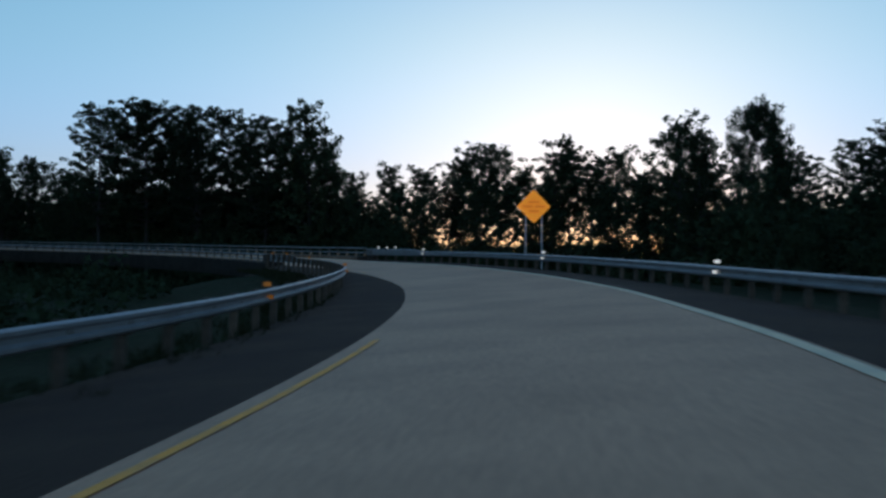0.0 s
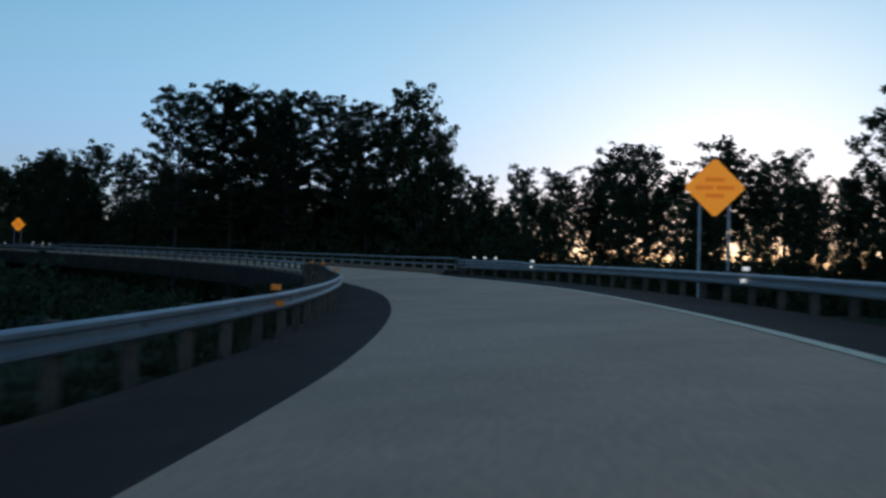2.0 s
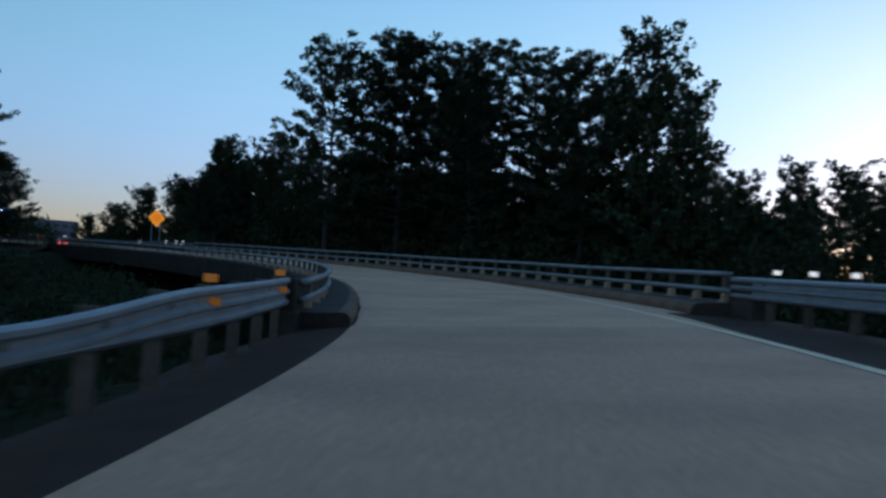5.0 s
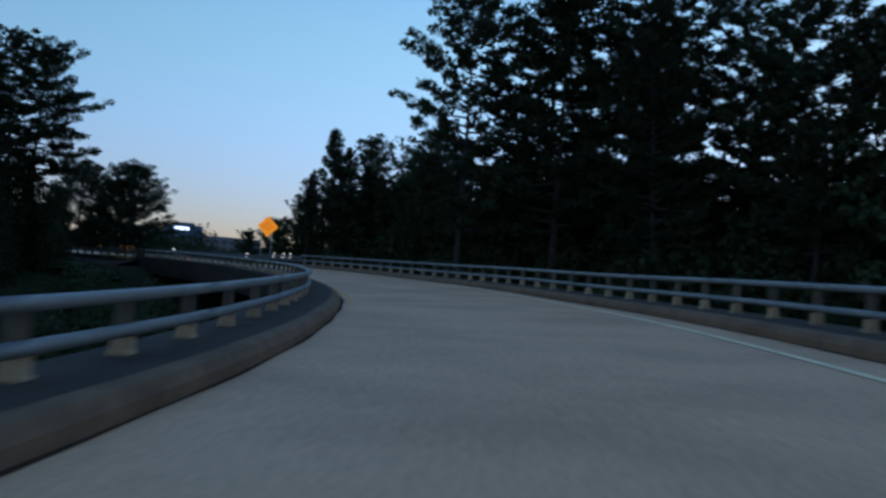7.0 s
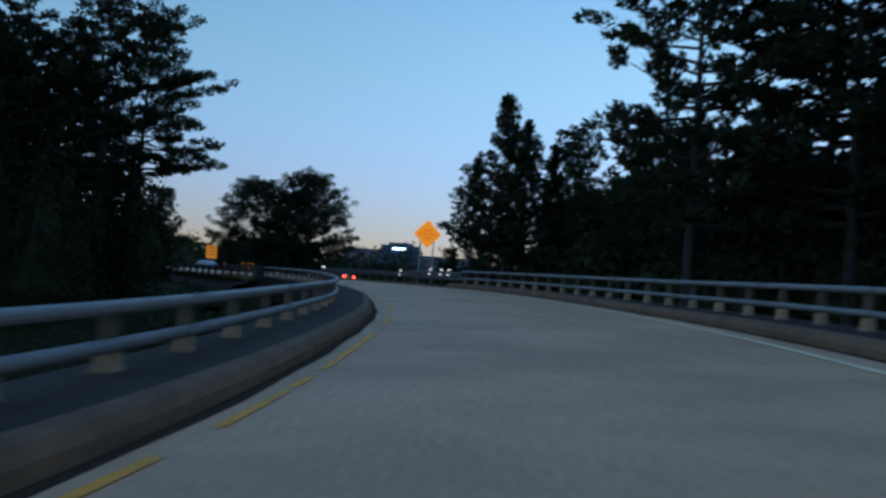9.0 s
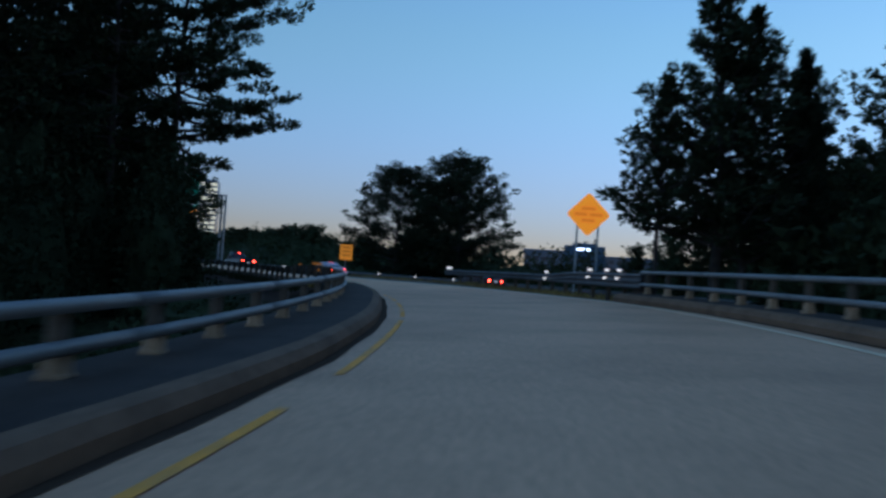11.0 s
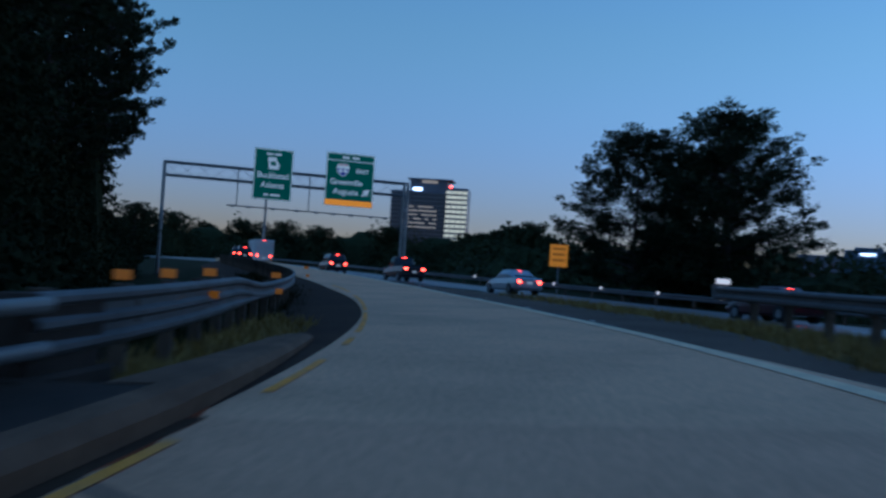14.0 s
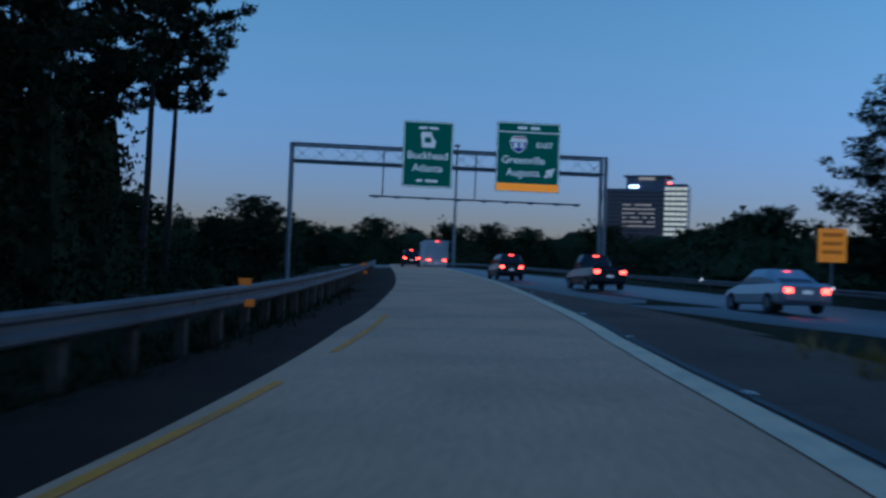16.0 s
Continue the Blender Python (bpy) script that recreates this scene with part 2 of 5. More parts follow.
bank = knots([(0, 0.073), (50, 0.073), (100, 0.05), (150, 0.054), (200, 0.05), (250, 0.02)])
edge_left = knots([(0, -2.83), (12, -2.55), (25, -2.2), (37, -2.05), (50, -2.1), (62, -2.25), (75, -2.5), (88, -2.66), (100, -2.65), (112, -2.6), (125, -2.55),
                   (145, -2.45), (151, -2.25), (158, -2.25), (166, -2.4), (187, -2.4), (200, -2.42), (208, -2.55), (218, -2.88), (240, -2.75), (300, -3.0)])
line_right = knots([(0, 2.45), (8, 2.62), (12, 2.82), (25, 3.25), (37, 3.37), (50, 3.52), (62, 3.69), (75, 3.82), (88, 3.95), (100, 4.11), (112, 4.22), (125, 4.32), (137, 4.45),
                    (150, 4.7), (160, 4.84), (167, 4.72), (175, 4.1), (187, 3.0), (200, 1.92), (207, 1.55), (212, 1.27), (216, 1.16), (228, 1.3), (250, 1.8), (300, 2.2)])


rail_left = knots([(-60, -6.0), (0, -6.0), (12, -5.85), (19, -5.3), (30, -4.72), (37, -4.33), (45, -3.85), (60, -3.66), (72, -3.7), (82, -3.75)])


right_dip = knots([(-60, -0.42), (15, -0.42), (26, -0.37), (40, -0.27), (55, -0.15), (72, -0.03), (87, 0.0)])


def road_right(s):
    """Where the concrete ends, a little outside the edge line."""
    return line_right(s) + (0.15 + 0.35 * smooth_step(78, 87, s) if s < 184 else max(0.15, 0.5 - 0.045 * (s - 184)))


def at(s, u=0.0, dz=0.0):
    """A place on the ramp: metres along it, to the right of that line and above its surface."""
    x, y, z = (float(np.interp(s, ARC, LINE[:, i])) for i in range(3))
    tx, ty = (float(np.interp(s, ARC, TANG[:, i])) for i in range(2))
    return Vector((x + ty * u, y - tx * u, z + bank(s) * max(-6.0, min(9.0, u)) + dz))


def heading(s):
    return math.degrees(math.atan2(-float(np.interp(s, ARC, TANG[:, 0])), float(np.interp(s, ARC, TANG[:, 1]))))


def along(s, u=0.0, dz=0.0):
    """The pose there, its y along the ramp and x to the right."""
    p = at(s, u, dz)
    return pose(p.x, p.y, p.z, 0, 0, heading(s))


def ribbon(name, s0, s1, step, profile, material, parent=None, label="", closed=False, smooth=True):
    """A strip swept along the ramp; profile(s) gives its cross-section as pairs of u and height."""
    n = max(2, int(round((s1 - s0) / step)) + 1)
    verts, faces = [], []
    for i in range(n):
        s = s0 + (s1 - s0) * i / (n - 1)
        pr = profile(s)
        m = len(pr)
        verts += [at(s, u, dz) for u, dz in pr]
        if i:
            a, b = (i - 1) * m, i * m
            faces += [(a + k, a + (k + 1) % m, b + (k + 1) % m, b + k) for k in range(m if closed else m - 1)]
    if closed:
        faces += [tuple(range(m))[::-1], tuple(range((n - 1) * m, n * m))]
    return raw(name, verts, faces, material, parent, label, smooth)


BRIDGE_L, BRIDGE_R = (82.0, 184.0), (87.0, 172.0)


# ---- ground ----
def nearest(x, y):
    i = np.argmin((LINE[::4, 0] - x) ** 2 + (LINE[::4, 1] - y) ** 2) * 4
    e = (x - LINE[i, 0], y - LINE[i, 1])
    return float(ARC[i] + e[0] * TANG[i, 0] + e[1] * TANG[i, 1]), float(e[0] * TANG[i, 1] - e[1] * TANG[i, 0]), float(LINE[i, 2])


def smooth_step(a, b, v):
    t = max(0.0, min(1.0, (v - a) / (b - a)))
    return t * t * (3 - 2 * t)


def main_height(x):
    """The main road's level, rising towards the gantry and beyond."""
    return float(np.interp(-x, (-80, 70, 95, 130, 240, 420), (4.4, 5.2, 5.6, 6.2, 8.4, 10.0)))


def main_edge(x):
    return 170.0 - 0.03 * (x + 110)


def ground_height(x, y):
    z = ramp_ground(x, y)
    k = (1 - smooth_step(3, 16, abs(y - main_edge(x) - 12) - 13)) * (1 - smooth_step(-30, 20, x))
    return z + (main_height(x) - 0.45 - z) * k if nearest(x, y)[1] > 9 or x < -150 else z


def ramp_ground(x, y):
    s, u, z = nearest(x, y)
    z = min(z, 7.5)
    under = smooth_step(78, 92, s) * (1 - smooth_step(166, 184, s))
    surface = z + bank(s) * max(-6.0, min(7.0, u))
    near = surface - 0.45 - 6.0 * under + (right_dip(s) * smooth_step(3, 6.5, u) if s < 87 else 0.0)
    out_left = z - 2.2 - 4.0 * under
    out_right = (z - 1.2 - 4.5 * under) if s < 190 else z - 0.5
    if u < 0:
        h = near + (out_left - near) * smooth_step(5.0, 14.0, -u)
        h += (3.0 - h) * smooth_step(40, 120, -u)
    else:
        h = near + (out_right - near) * smooth_step(8.0, 18.0, u)
        h += (4.0 - h) * smooth_step(60, 200, u)
    if s > 200:
        far = smooth_step(60, 260, abs(u))
        h = h * (1 - far) + 5.5 * far
    return h + 0.25 * noise.noise(Vector((x * 0.05, y * 0.05, 0)))


def axis(lo, hi, step):
    fine = list(np.arange(lo, hi + 0.1, step))
    grow = [hi + 40 * 1.55 ** k - 40 for k in range(1, 11)]
    return [lo - (g - hi) for g in grow[::-1]] + fine + grow


gx, gy = axis(-260, 80, 4.0), axis(-70, 280, 4.0)
gv = [(x, y, ground_height(x, y)) for y in gy for x in gx]
gf = [(j * len(gx) + i, j * len(gx) + i + 1, (j + 1) * len(gx) + i + 1, (j + 1) * len(gx) + i) for j in range(len(gy) - 1) for i in range(len(gx) - 1)]
tagged(raw("ground", gv, gf, M_GRASS, smooth=True), "dark rough grass and earth round the ramp", "ground", kind="structure")

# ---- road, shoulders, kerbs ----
for s0, s1, lit_tone, text in ((-60, BRIDGE_L[0], M_CONCRETE, "tan concrete lane of the ramp, headlight in its colour"), (BRIDGE_L[0], BRIDGE_L[1], M_CONCRETE_DECK, "tan concrete lane over the bridge, brighter headlight in its colour"),
                           (BRIDGE_L[1], 330, M_CONCRETE_BRIGHT, "tan concrete lane after the bridge, brightest headlight in its colour")):
    tagged(ribbon("road", s0, s1, 0.75, lambda s: [(edge_left(s), -0.4), (edge_left(s), 0), (0, 0.0), (road_right(s), 0), (road_right(s), -0.4)], lit_tone, smooth=False), text, "road", kind="structure")


def shoulder_left(s):
    e = edge_left(s)
    r = rail_left(s) if s < 100 else -4.4
    return [(e, -0.012), (min(e - 0.3, r + 0.9), -0.02), (r + 0.1, -0.09), (r - 1.9, -0.75)]


for a, b in ((-60, BRIDGE_L[0]), (BRIDGE_L[1], 300)):
    tagged(ribbon("shoulder", a, b, 1.5, shoulder_left, M_ASPHALT), "dark asphalt shoulder beside the ramp", "shoulder", kind="structure")
tagged(ribbon("shoulder", -60, BRIDGE_R[0], 1.5, lambda s: [(road_right(s), -0.012), (4.6, -0.02 + 0.35 * right_dip(s)), (6.6, -0.08 + right_dip(s)), (9.5, -0.9 + right_dip(s))], M_ASPHALT), "dark asphalt shoulder beside the ramp", "shoulder", kind="structure")


def kerb(u0, u1, sgn):
    return lambda s: [(u0(s), -0.1), (u0(s), 0.12), (u0(s) + sgn * 0.07, 0.21), (u0(s) + sgn * 0.14, 0.23), (u1, 0.24), (u1, -0.55), (u0(s), -0.55)]


tagged(ribbon("kerb", *BRIDGE_L, 1.0, kerb(lambda s: edge_left(s) - 0.02, -4.0, -1), M_KERB_UNLIT, closed=True, smooth=False), "stained concrete kerb and ledge of the bridge, darkened as unlit", "kerb", kind="structure")
for ends, base, sgn in ((BRIDGE_L, lambda s: edge_left(s) - 0.02, -1), (BRIDGE_R, lambda s: max(5.1, line_right(s) + 0.55), 1)):
    tagged(ribbon("kerb_face", *ends, 1.0, lambda s: [(base(s) - sgn * 0.005, -0.02), (base(s) - sgn * 0.005, 0.12), (base(s) + sgn * 0.067, 0.215), (base(s) + sgn * 0.138, 0.236), (base(s) + sgn * 0.24, 0.244)], M_KERB_HEADLIT, smooth=False),
           "concrete face of the bridge kerb, tinted tan as headlit, stained in places", "kerb", kind="structure")
    tagged(ribbon("gutter", *ends, 1.0, lambda s: [(base(s) - sgn * 0.004, 0.006), (base(s) - sgn * (0.05 + 0.09 * smooth_step(112, 120, s) + 0.02 * math.sin(s * 1.3)), 0.006)], M_DIRT), "dark dirt along the foot of the kerb", "gutter", kind="structure")
tagged(ribbon("kerb", *BRIDGE_R, 1.0, kerb(lambda s: max(5.1, line_right(s) + 0.55), 6.5, 1), M_KERB_UNLIT, closed=True, smooth=False), "stained concrete kerb and ledge of the bridge, darkened as unlit", "kerb", kind="structure")
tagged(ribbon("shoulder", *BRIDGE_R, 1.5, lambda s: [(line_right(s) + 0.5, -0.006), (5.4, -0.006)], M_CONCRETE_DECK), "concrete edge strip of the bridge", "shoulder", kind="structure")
tagged(ribbon("bridge_deck", 80, 185, 1.5, lambda s: [(-3.9, -0.42), (6.4, -0.42), (6.4, -1.1), (-3.9, -1.1)], M_DECK, closed=True, smooth=False), "concrete deck slab under the bridge roadway", "bridge deck", kind="structure")
tagged(ribbon("bridge_fascia", *BRIDGE_L, 1.5, lambda s: [(-4.006, 0.2), (-4.03, 0.16), (-4.03, -0.75), (-3.98, -1.15)], M_FASCIA_SHADED, smooth=False), "stained concrete side of the bridge, darkened as shade", "bridge side", kind="structure")
tagged(ribbon("bridge_fascia", *BRIDGE_R, 1.5, lambda s: [(6.506, 0.2), (6.53, 0.16), (6.53, -0.75), (6.48, -1.15)], M_FASCIA_SHADED, smooth=False), "stained concrete side of the bridge, darkened as shade", "bridge side", kind="structure")
# main road, and the wedge between it and the ramp
def sheet(name, xs, rows, material, label, category):
    """A strip of rows of points, one row for each x."""
    n = len(rows[0])
    verts = [p for r in rows for p in r]
    faces = [(i * n + k, i * n + k + 1, (i + 1) * n + k + 1, (i + 1) * n + k) for i in range(len(rows) - 1) for k in range(n - 1)]
    return tagged(raw(name, verts, faces, material, smooth=True), label, category, kind="structure")


mx = list(np.arange(60, -420, -4.0))
sheet("main_road", mx, [[(x, main_edge(x), main_height(x) - 0.5), (x, main_edge(x), main_height(x)), (x, main_edge(x) + 11.5, main_height(x)), (x, main_edge(x) + 11.5, main_height(x) - 0.5)] for x in mx],
      M_MAIN, "grey main road beside the merging ramp", "road")


def wedge(s0, s1, material, name, label):
    rows = []
    for s in np.arange(s0, s1 + 0.1, 1.0):
        a = at(s, road_right(s), -0.012)
        b = Vector((a.x + 0.6, max(a.y + 0.05, main_edge(a.x) + 0.02), main_height(a.x) - 0.012))
        if b.y - a.y < 0.06:
            b.z = a.z
        m = a.lerp(b, 0.5) - Vector((0, 0, 0.04))
        rows.append([a, a.lerp(b, 0.12), m, b])
    sheet(name, None, rows, material, label, name)


tagged(ribbon("shoulder", BRIDGE_R[1], 228, 1.0, lambda s: [(road_right(s), -0.004), (line_right(s) + 0.5 + 1.5 * smooth_step(184, 200, s) * (1 - smooth_step(214, 228, s)) + 0.3, -0.006)], M_GORE),
       "grey asphalt strip beyond the broad edge line", "shoulder", kind="structure")


wedge(BRIDGE_R[1], 222, M_GRASS, "verge", "weedy verge between the white edge line and main road")
wedge(222, 262, M_GORE, "gore", "dark asphalt gore between ramp and main road")


def stripe(s0, s1, u, w, material, name, label):
    tagged(ribbon(name, s0, s1, 0.75, lambda s: [(u(s) - w / 2, 0.01), (u(s) + w / 2, 0.01)], material), label, "road marking", kind="structure")


stripe(-60, 184, line_right, 0.165, M_WHITE, "edge_line", "worn white edge line on the concrete")
stripe(184.0, 300, line_right, 0.27, M_WHITE, "edge_line", "broad white edge line at the gore")
tagged(ribbon("tar_seam", 196, 240, 1.0, lambda s: [(line_right(s) + 0.20, 0.004), (line_right(s) + 0.20 + 0.10 * (1 - smooth_step(222, 240, s)) + 0.02 * math.sin(1.7 * s), 0.004)], M_TAR),
       "dark tar seam between the lane and the gore", "road seam", kind="structure")
tagged(ribbon("washed_clay", 180.8, 184.6, 0.2, lambda s: [(-2.42, 0.006), (-2.42 + 0.2 * math.sin(math.pi * (s - 180.8) / 3.8) * (0.8 + 0.2 * math.sin(5 * s)) + 0.01, 0.006)], M_CLAY),
       "red clay washed over the lane at the kerb's end", "clay", kind="structure")
# the skewed joint where the bridge deck ends
joint = [-2.3 + 0.35 * k for k in range(20)]
raw_joint = [at(179.5 - 0.974 * u + d, u, 0.005) for d in (0.0, 0.11) for u in joint]
tagged(raw("deck_joint", raw_joint, [(k, k + 1, 21 + k, 20 + k) for k in range(19)], M_TAR), "dark skewed joint across the lane at the bridge's end", "road joint", kind="structure")
yellow_left = knots([(0, -2.6), (12, -2.27), (16, -2.14), (56, -1.9), (115, -2.32), (120, -2.24), (131, -2.14), (150, -1.84), (160, -1.83), (170, -2.0), (179, -2.21), (190, -2.18), (200, -2.35), (214, -2.4)])
for a, b in ((-30, 15.5), (55.6, 57.2), (115.3, 116.6), (118.0, 119.4), (120.6, 122.9), (123.2, 124.1), (124.9, 131.5), (134, 138), (141, 147), (149.5, 159.4), (160.8, 163.0), (163.6, 164.3), (165.2, 168.0), (169.3, 171.2), (172.2, 172.9),
             (174, 175), (179.2, 183), (185.5, 188.6), (190.9, 192.3), (193.6, 200.5), (201.5, 211), (214, 222)):
    stripe(a, b, yellow_left, 0.10, M_YELLOW, "edge_line", "worn yellow edge line on the concrete")


# ---- guardrails ----
def beam(u, top, d, extra, third):
    """The corrugated section of a guardrail; a third wave hangs below where it stiffens towards a bridge."""
    face = [(0.0, 0), (0.035, -0.012), (0.06, -0.04), (0.06, -0.085), (0.0, -0.125), (0.0, -0.185), (0.06, -0.225), (0.06, -0.27), (0.035, -0.298), (0.0, -0.31)]
    if third:
        k = max(0.03, extra)
        face = face[:8] + [(0.06 - 0.06 * k, -0.27 - 0.04 * k), (0.06 - 0.06 * k, -0.27 - 0.10 * k), (0.06, -0.27 - 0.14 * k), (0.06, -0.27 - 0.185 * k), (0.035, -0.298 - 0.19 * k), (0.0, -0.31 - 0.20 * k)]
    return [(u + d * a, top + b) for a, b in face] + [(u + d * (a - 0.012), top + b) for a, b in face[::-1]]


def guardrail(label, s0, s1, u, face, spacing=1.905, top=0.69, tall=lambda s: 0.0, dip=lambda s: 0.0, steel=M_STEEL):
    g = empty("guardrail", along((s0 + s1) / 2, u(s0)), label, "guardrail")
    inv = g.matrix_basis.inverted()
    n = max(1, int(round((s1 - s0) / 3.81)))
    for i in range(n):
        a, b = s0 + (s1 - s0) * i / n, s0 + (s1 - s0) * (i + 1) / n
        third = tall(a) > 0.01 or tall(b) > 0.01
        ob = ribbon("rail_panel", a, b + 0.12, 0.95, lambda s: beam(u(s) + face * 0.002 * (i % 2), top + dip(s) + 0.17 * tall(s), face, tall(s), third), steel, g, closed=True, smooth=False)
        ob.matrix_parent_inverse = inv
    made = []
    for name, dims in (("post", (-0.075, 0.075, -0.075, 0.075, -1.1, 0.0, 0.012)), ("block", (-0.05, 0.05, -0.07, 0.07, -0.34, -0.02, 0.01))):
        bm = bmesh.new()
        box(bm, *dims)
        me = bpy.data.meshes.new(name)
        bm.to_mesh(me)
        bm.free()
        me.materials.append(M_POST)
        made.append(me)
    s = s0 + 0.5
    while s < s1:
        z = top + dip(s) + 0.17 * tall(s)
        for me, du, dz in ((made[0], 0.16, 0.02), (made[1], 0.05, 0.0)):
            ob = new(me.name.split(".")[0], me)
            ob.parent = g
            ob.matrix_parent_inverse = inv
            ob.matrix_basis = along(s, u(s) - face * du, z + dz) @ pose(0, 0, 0, random.uniform(-1.5, 1.5), random.uniform(-1.5, 1.5), random.uniform(-3, 3))
        s += spacing
    return g


def reflector(g, s, u, top, material, face):
    """A delineator: a plate on top of the rail and one on its face."""
    inv = g.matrix_basis.inverted()
    for name, du, z0, w, h in (("reflector", 0.0, top + 0.05, 0.17, 0.10), ("reflector", face * 0.07, top - 0.24, 0.13, 0.10)):
        bm = bmesh.new()
        box(bm, -w / 2, w / 2, -0.012, 0.012, 0, h, 0.004)
        ob = part(name, bm, material, g)
        ob.matrix_parent_inverse = inv
        ob.matrix_basis = along(s, u + du, z0)


rail_1 = guardrail("galvanised W-beam guardrail with amber reflectors on weathered posts", -60, 82, rail_left, 1, top=0.71, tall=lambda s: smooth_step(70, 75, s))
rail_2 = guardrail("galvanised W-beam guardrail with clear reflectors on weathered posts", -60, 87, lambda s: 6.5 - 0.4 * smooth_step(75, 87, s), -1, tall=lambda s: smooth_step(74, 79, s), dip=right_dip)
rail_3 = guardrail("galvanised W-beam guardrail after the bridge with amber reflectors", 184, 290, lambda s: -3.6 - 0.8 * smooth_step(184, 198, s), 1, top=0.71, tall=lambda s: 1 - smooth_step(193, 198, s), steel=M_SHADED_STEEL)
rail_4 = guardrail("galvanised W-beam guardrail ending in a rounded terminal", 172, 201, lambda s: 6.0, -1, top=0.71, tall=lambda s: 1 - smooth_step(180, 185, s), steel=M_SHADED_STEEL)


def bridge_rail(label, s0, s1, u, face, z_top, z_low, spacing, first):
    """Two round aluminium rails on posts that stand on the kerb."""
    g = empty("bridge_rail", along((s0 + s1) / 2, u), label, "bridge railing")
    inv = g.matrix_basis.inverted()
    for zc, r in ((z_top, 0.062), (z_low, 0.062)):
        n = int(round((s1 - s0) / 6.0))
        for i in range(n):
            a, b = s0 + (s1 - s0) * i / n, s0 + (s1 - s0) * (i + 1) / n
            ring = [(u + r * 1.05 * math.cos(k * math.tau / 10), zc + r * math.sin(k * math.tau / 10)) for k in range(10)]
            ob = ribbon("rail", a, b, 1.0, lambda s: ring, M_RAIL, g, closed=True)
            ob.matrix_parent_inverse = inv
    bm = bmesh.new()
    box(bm, -0.06, 0.06, -0.10, 0.10, 0.15, z_top - 0.24, 0.02)
    box(bm, -0.035, 0.05, -0.10, 0.10, z_low - 0.36, z_low - 0.18, 0.01)
    made = [bpy.data.meshes.new("rail_post"), bpy.data.meshes.new("post_base")]
    bm.to_mesh(made[0])
    bm.free()
    bm = bmesh.new()
    box(bm, -0.08, 0.09, -0.13, 0.13, 0.0, 0.22, 0.03)
    box(bm, -0.10, 0.10, -0.14, 0.14, -0.3, 0.035, 0.008)
    bm.to_mesh(made[1])
    bm.free()
    made[0].materials.append(M_POST)
    made[1].materials.append(M_POST_HEADLIT)
    s = s0 + first
    while s < s1:
        for me in made:
            ob = new(me.name.split(".")[0], me)
            ob.parent = g
            ob.matrix_parent_inverse = inv
            ob.matrix_basis = along(s, u - face * 0.09, 0.24)
        s += spacing
    return g


bridge_rail("double-tube aluminium bridge railing on posts with feet tinted tan as headlit", *BRIDGE_L, -3.5, 1, 0.79, 0.47, 2.25, 1.75)
bridge_rail("double-tube aluminium bridge railing on posts with feet tinted tan as headlit", *BRIDGE_R, 6.0, -1, 0.92, 0.53, 2.05, 0.55)

for r, u, mtl, face, places in ((rail_1, -4.0, M_AMBER, 1, (22.8, 43.9, 66.8, 75.4, 80.6)), (rail_2, 6.5, M_CLEAR, -1, (4.0, 28.5, 51.0, 75.5, 81.7, 83.6, 85.5)),
                                (rail_3, -3.9, M_AMBER, 1, (186.6, 188.1, 190.0, 195.7, 215.7, 240.0)), (rail_4, 6.0, M_CLEAR, -1, (174.6, 176.1, 178.3, 184.4))):
    for q in places:
        lift = {id(rail_1): smooth_step(70, 75, q), id(rail_2): smooth_step(74, 79, q), id(rail_3): 1 - smooth_step(193, 198, q), id(rail_4): 1 - smooth_step(180, 185, q)}[id(r)]
        reflector(r, q, u if r is not rail_1 else rail_left(q), 0.71 + 0.17 * lift + (right_dip(q) if r is rail_2 else 0.0), mtl, face)
# the rounded terminal of the last guardrail
bm = bmesh.new()
tube(bm, (0, 0, -0.33), (0, 0, 0.02), 0.2, 0.2, 14)
ob = part("terminal", bm, M_STEEL, rail_4, "rounded steel terminal")
ob.matrix_parent_inverse = rail_4.matrix_basis.inverted()
ob.matrix_basis = along(201.2, 6.12, 0.72)
bm = bmesh.new()
box(bm, -0.17, 0.17, -0.02, 0.02, 0, 0.13, 0.01)
ob = part("reflector", bm, M_CLEAR, rail_4, "pale reflective plate on the terminal")
ob.matrix_parent_inverse = rail_4.matrix_basis.inverted()
ob.matrix_basis = along(201.0, 6.1, 0.76)


def end_block(s, u, turn):
    """A concrete block that closes the bridge railing."""
    bm = bmesh.new()
    box(bm, -0.16, 0.16, -0.75, 0.75, -0.6, 0.86, 0.04)
    box(bm, -0.22, 0.22, -0.9, 0.9, -0.7, 0.26, 0.03)
    ob = part("end_block", bm, M_KERB_UNLIT)
    ob.matrix_basis = along(s, u, 0.0) @ pose(0, 0, 0, 0, 0, turn)
    return tagged(ob, "weathered concrete end block of the bridge railing", "concrete block")


end_block(82.4, -3.75, 0)
end_block(184.6, -3.75, 0)
end_block(86.6, 6.25, 0)
end_block(172.6, 6.25, 0)
# the kerb runs on a little past the bridge and sinks into the ground
tagged(ribbon("kerb", 184, 192, 0.8, lambda s: [(-2.43 - 0.042 * (s - 184), -0.05), (-2.43 - 0.042 * (s - 184), 0.12 - 0.011 * (s - 184)), (-2.50 - 0.042 * (s - 184), 0.215 - 0.018 * (s - 184)), (-2.62 - 0.042 * (s - 184), 0.242 - 0.02 * (s - 184)), (-3.05 - 0.03 * (s - 184), 0.24 - 0.022 * (s - 184)), (-3.10 - 0.03 * (s - 184), -0.12)], M_KERB_HEADLIT, smooth=False),
       "concrete kerb running on into the verge after the bridge", "kerb", kind="structure")


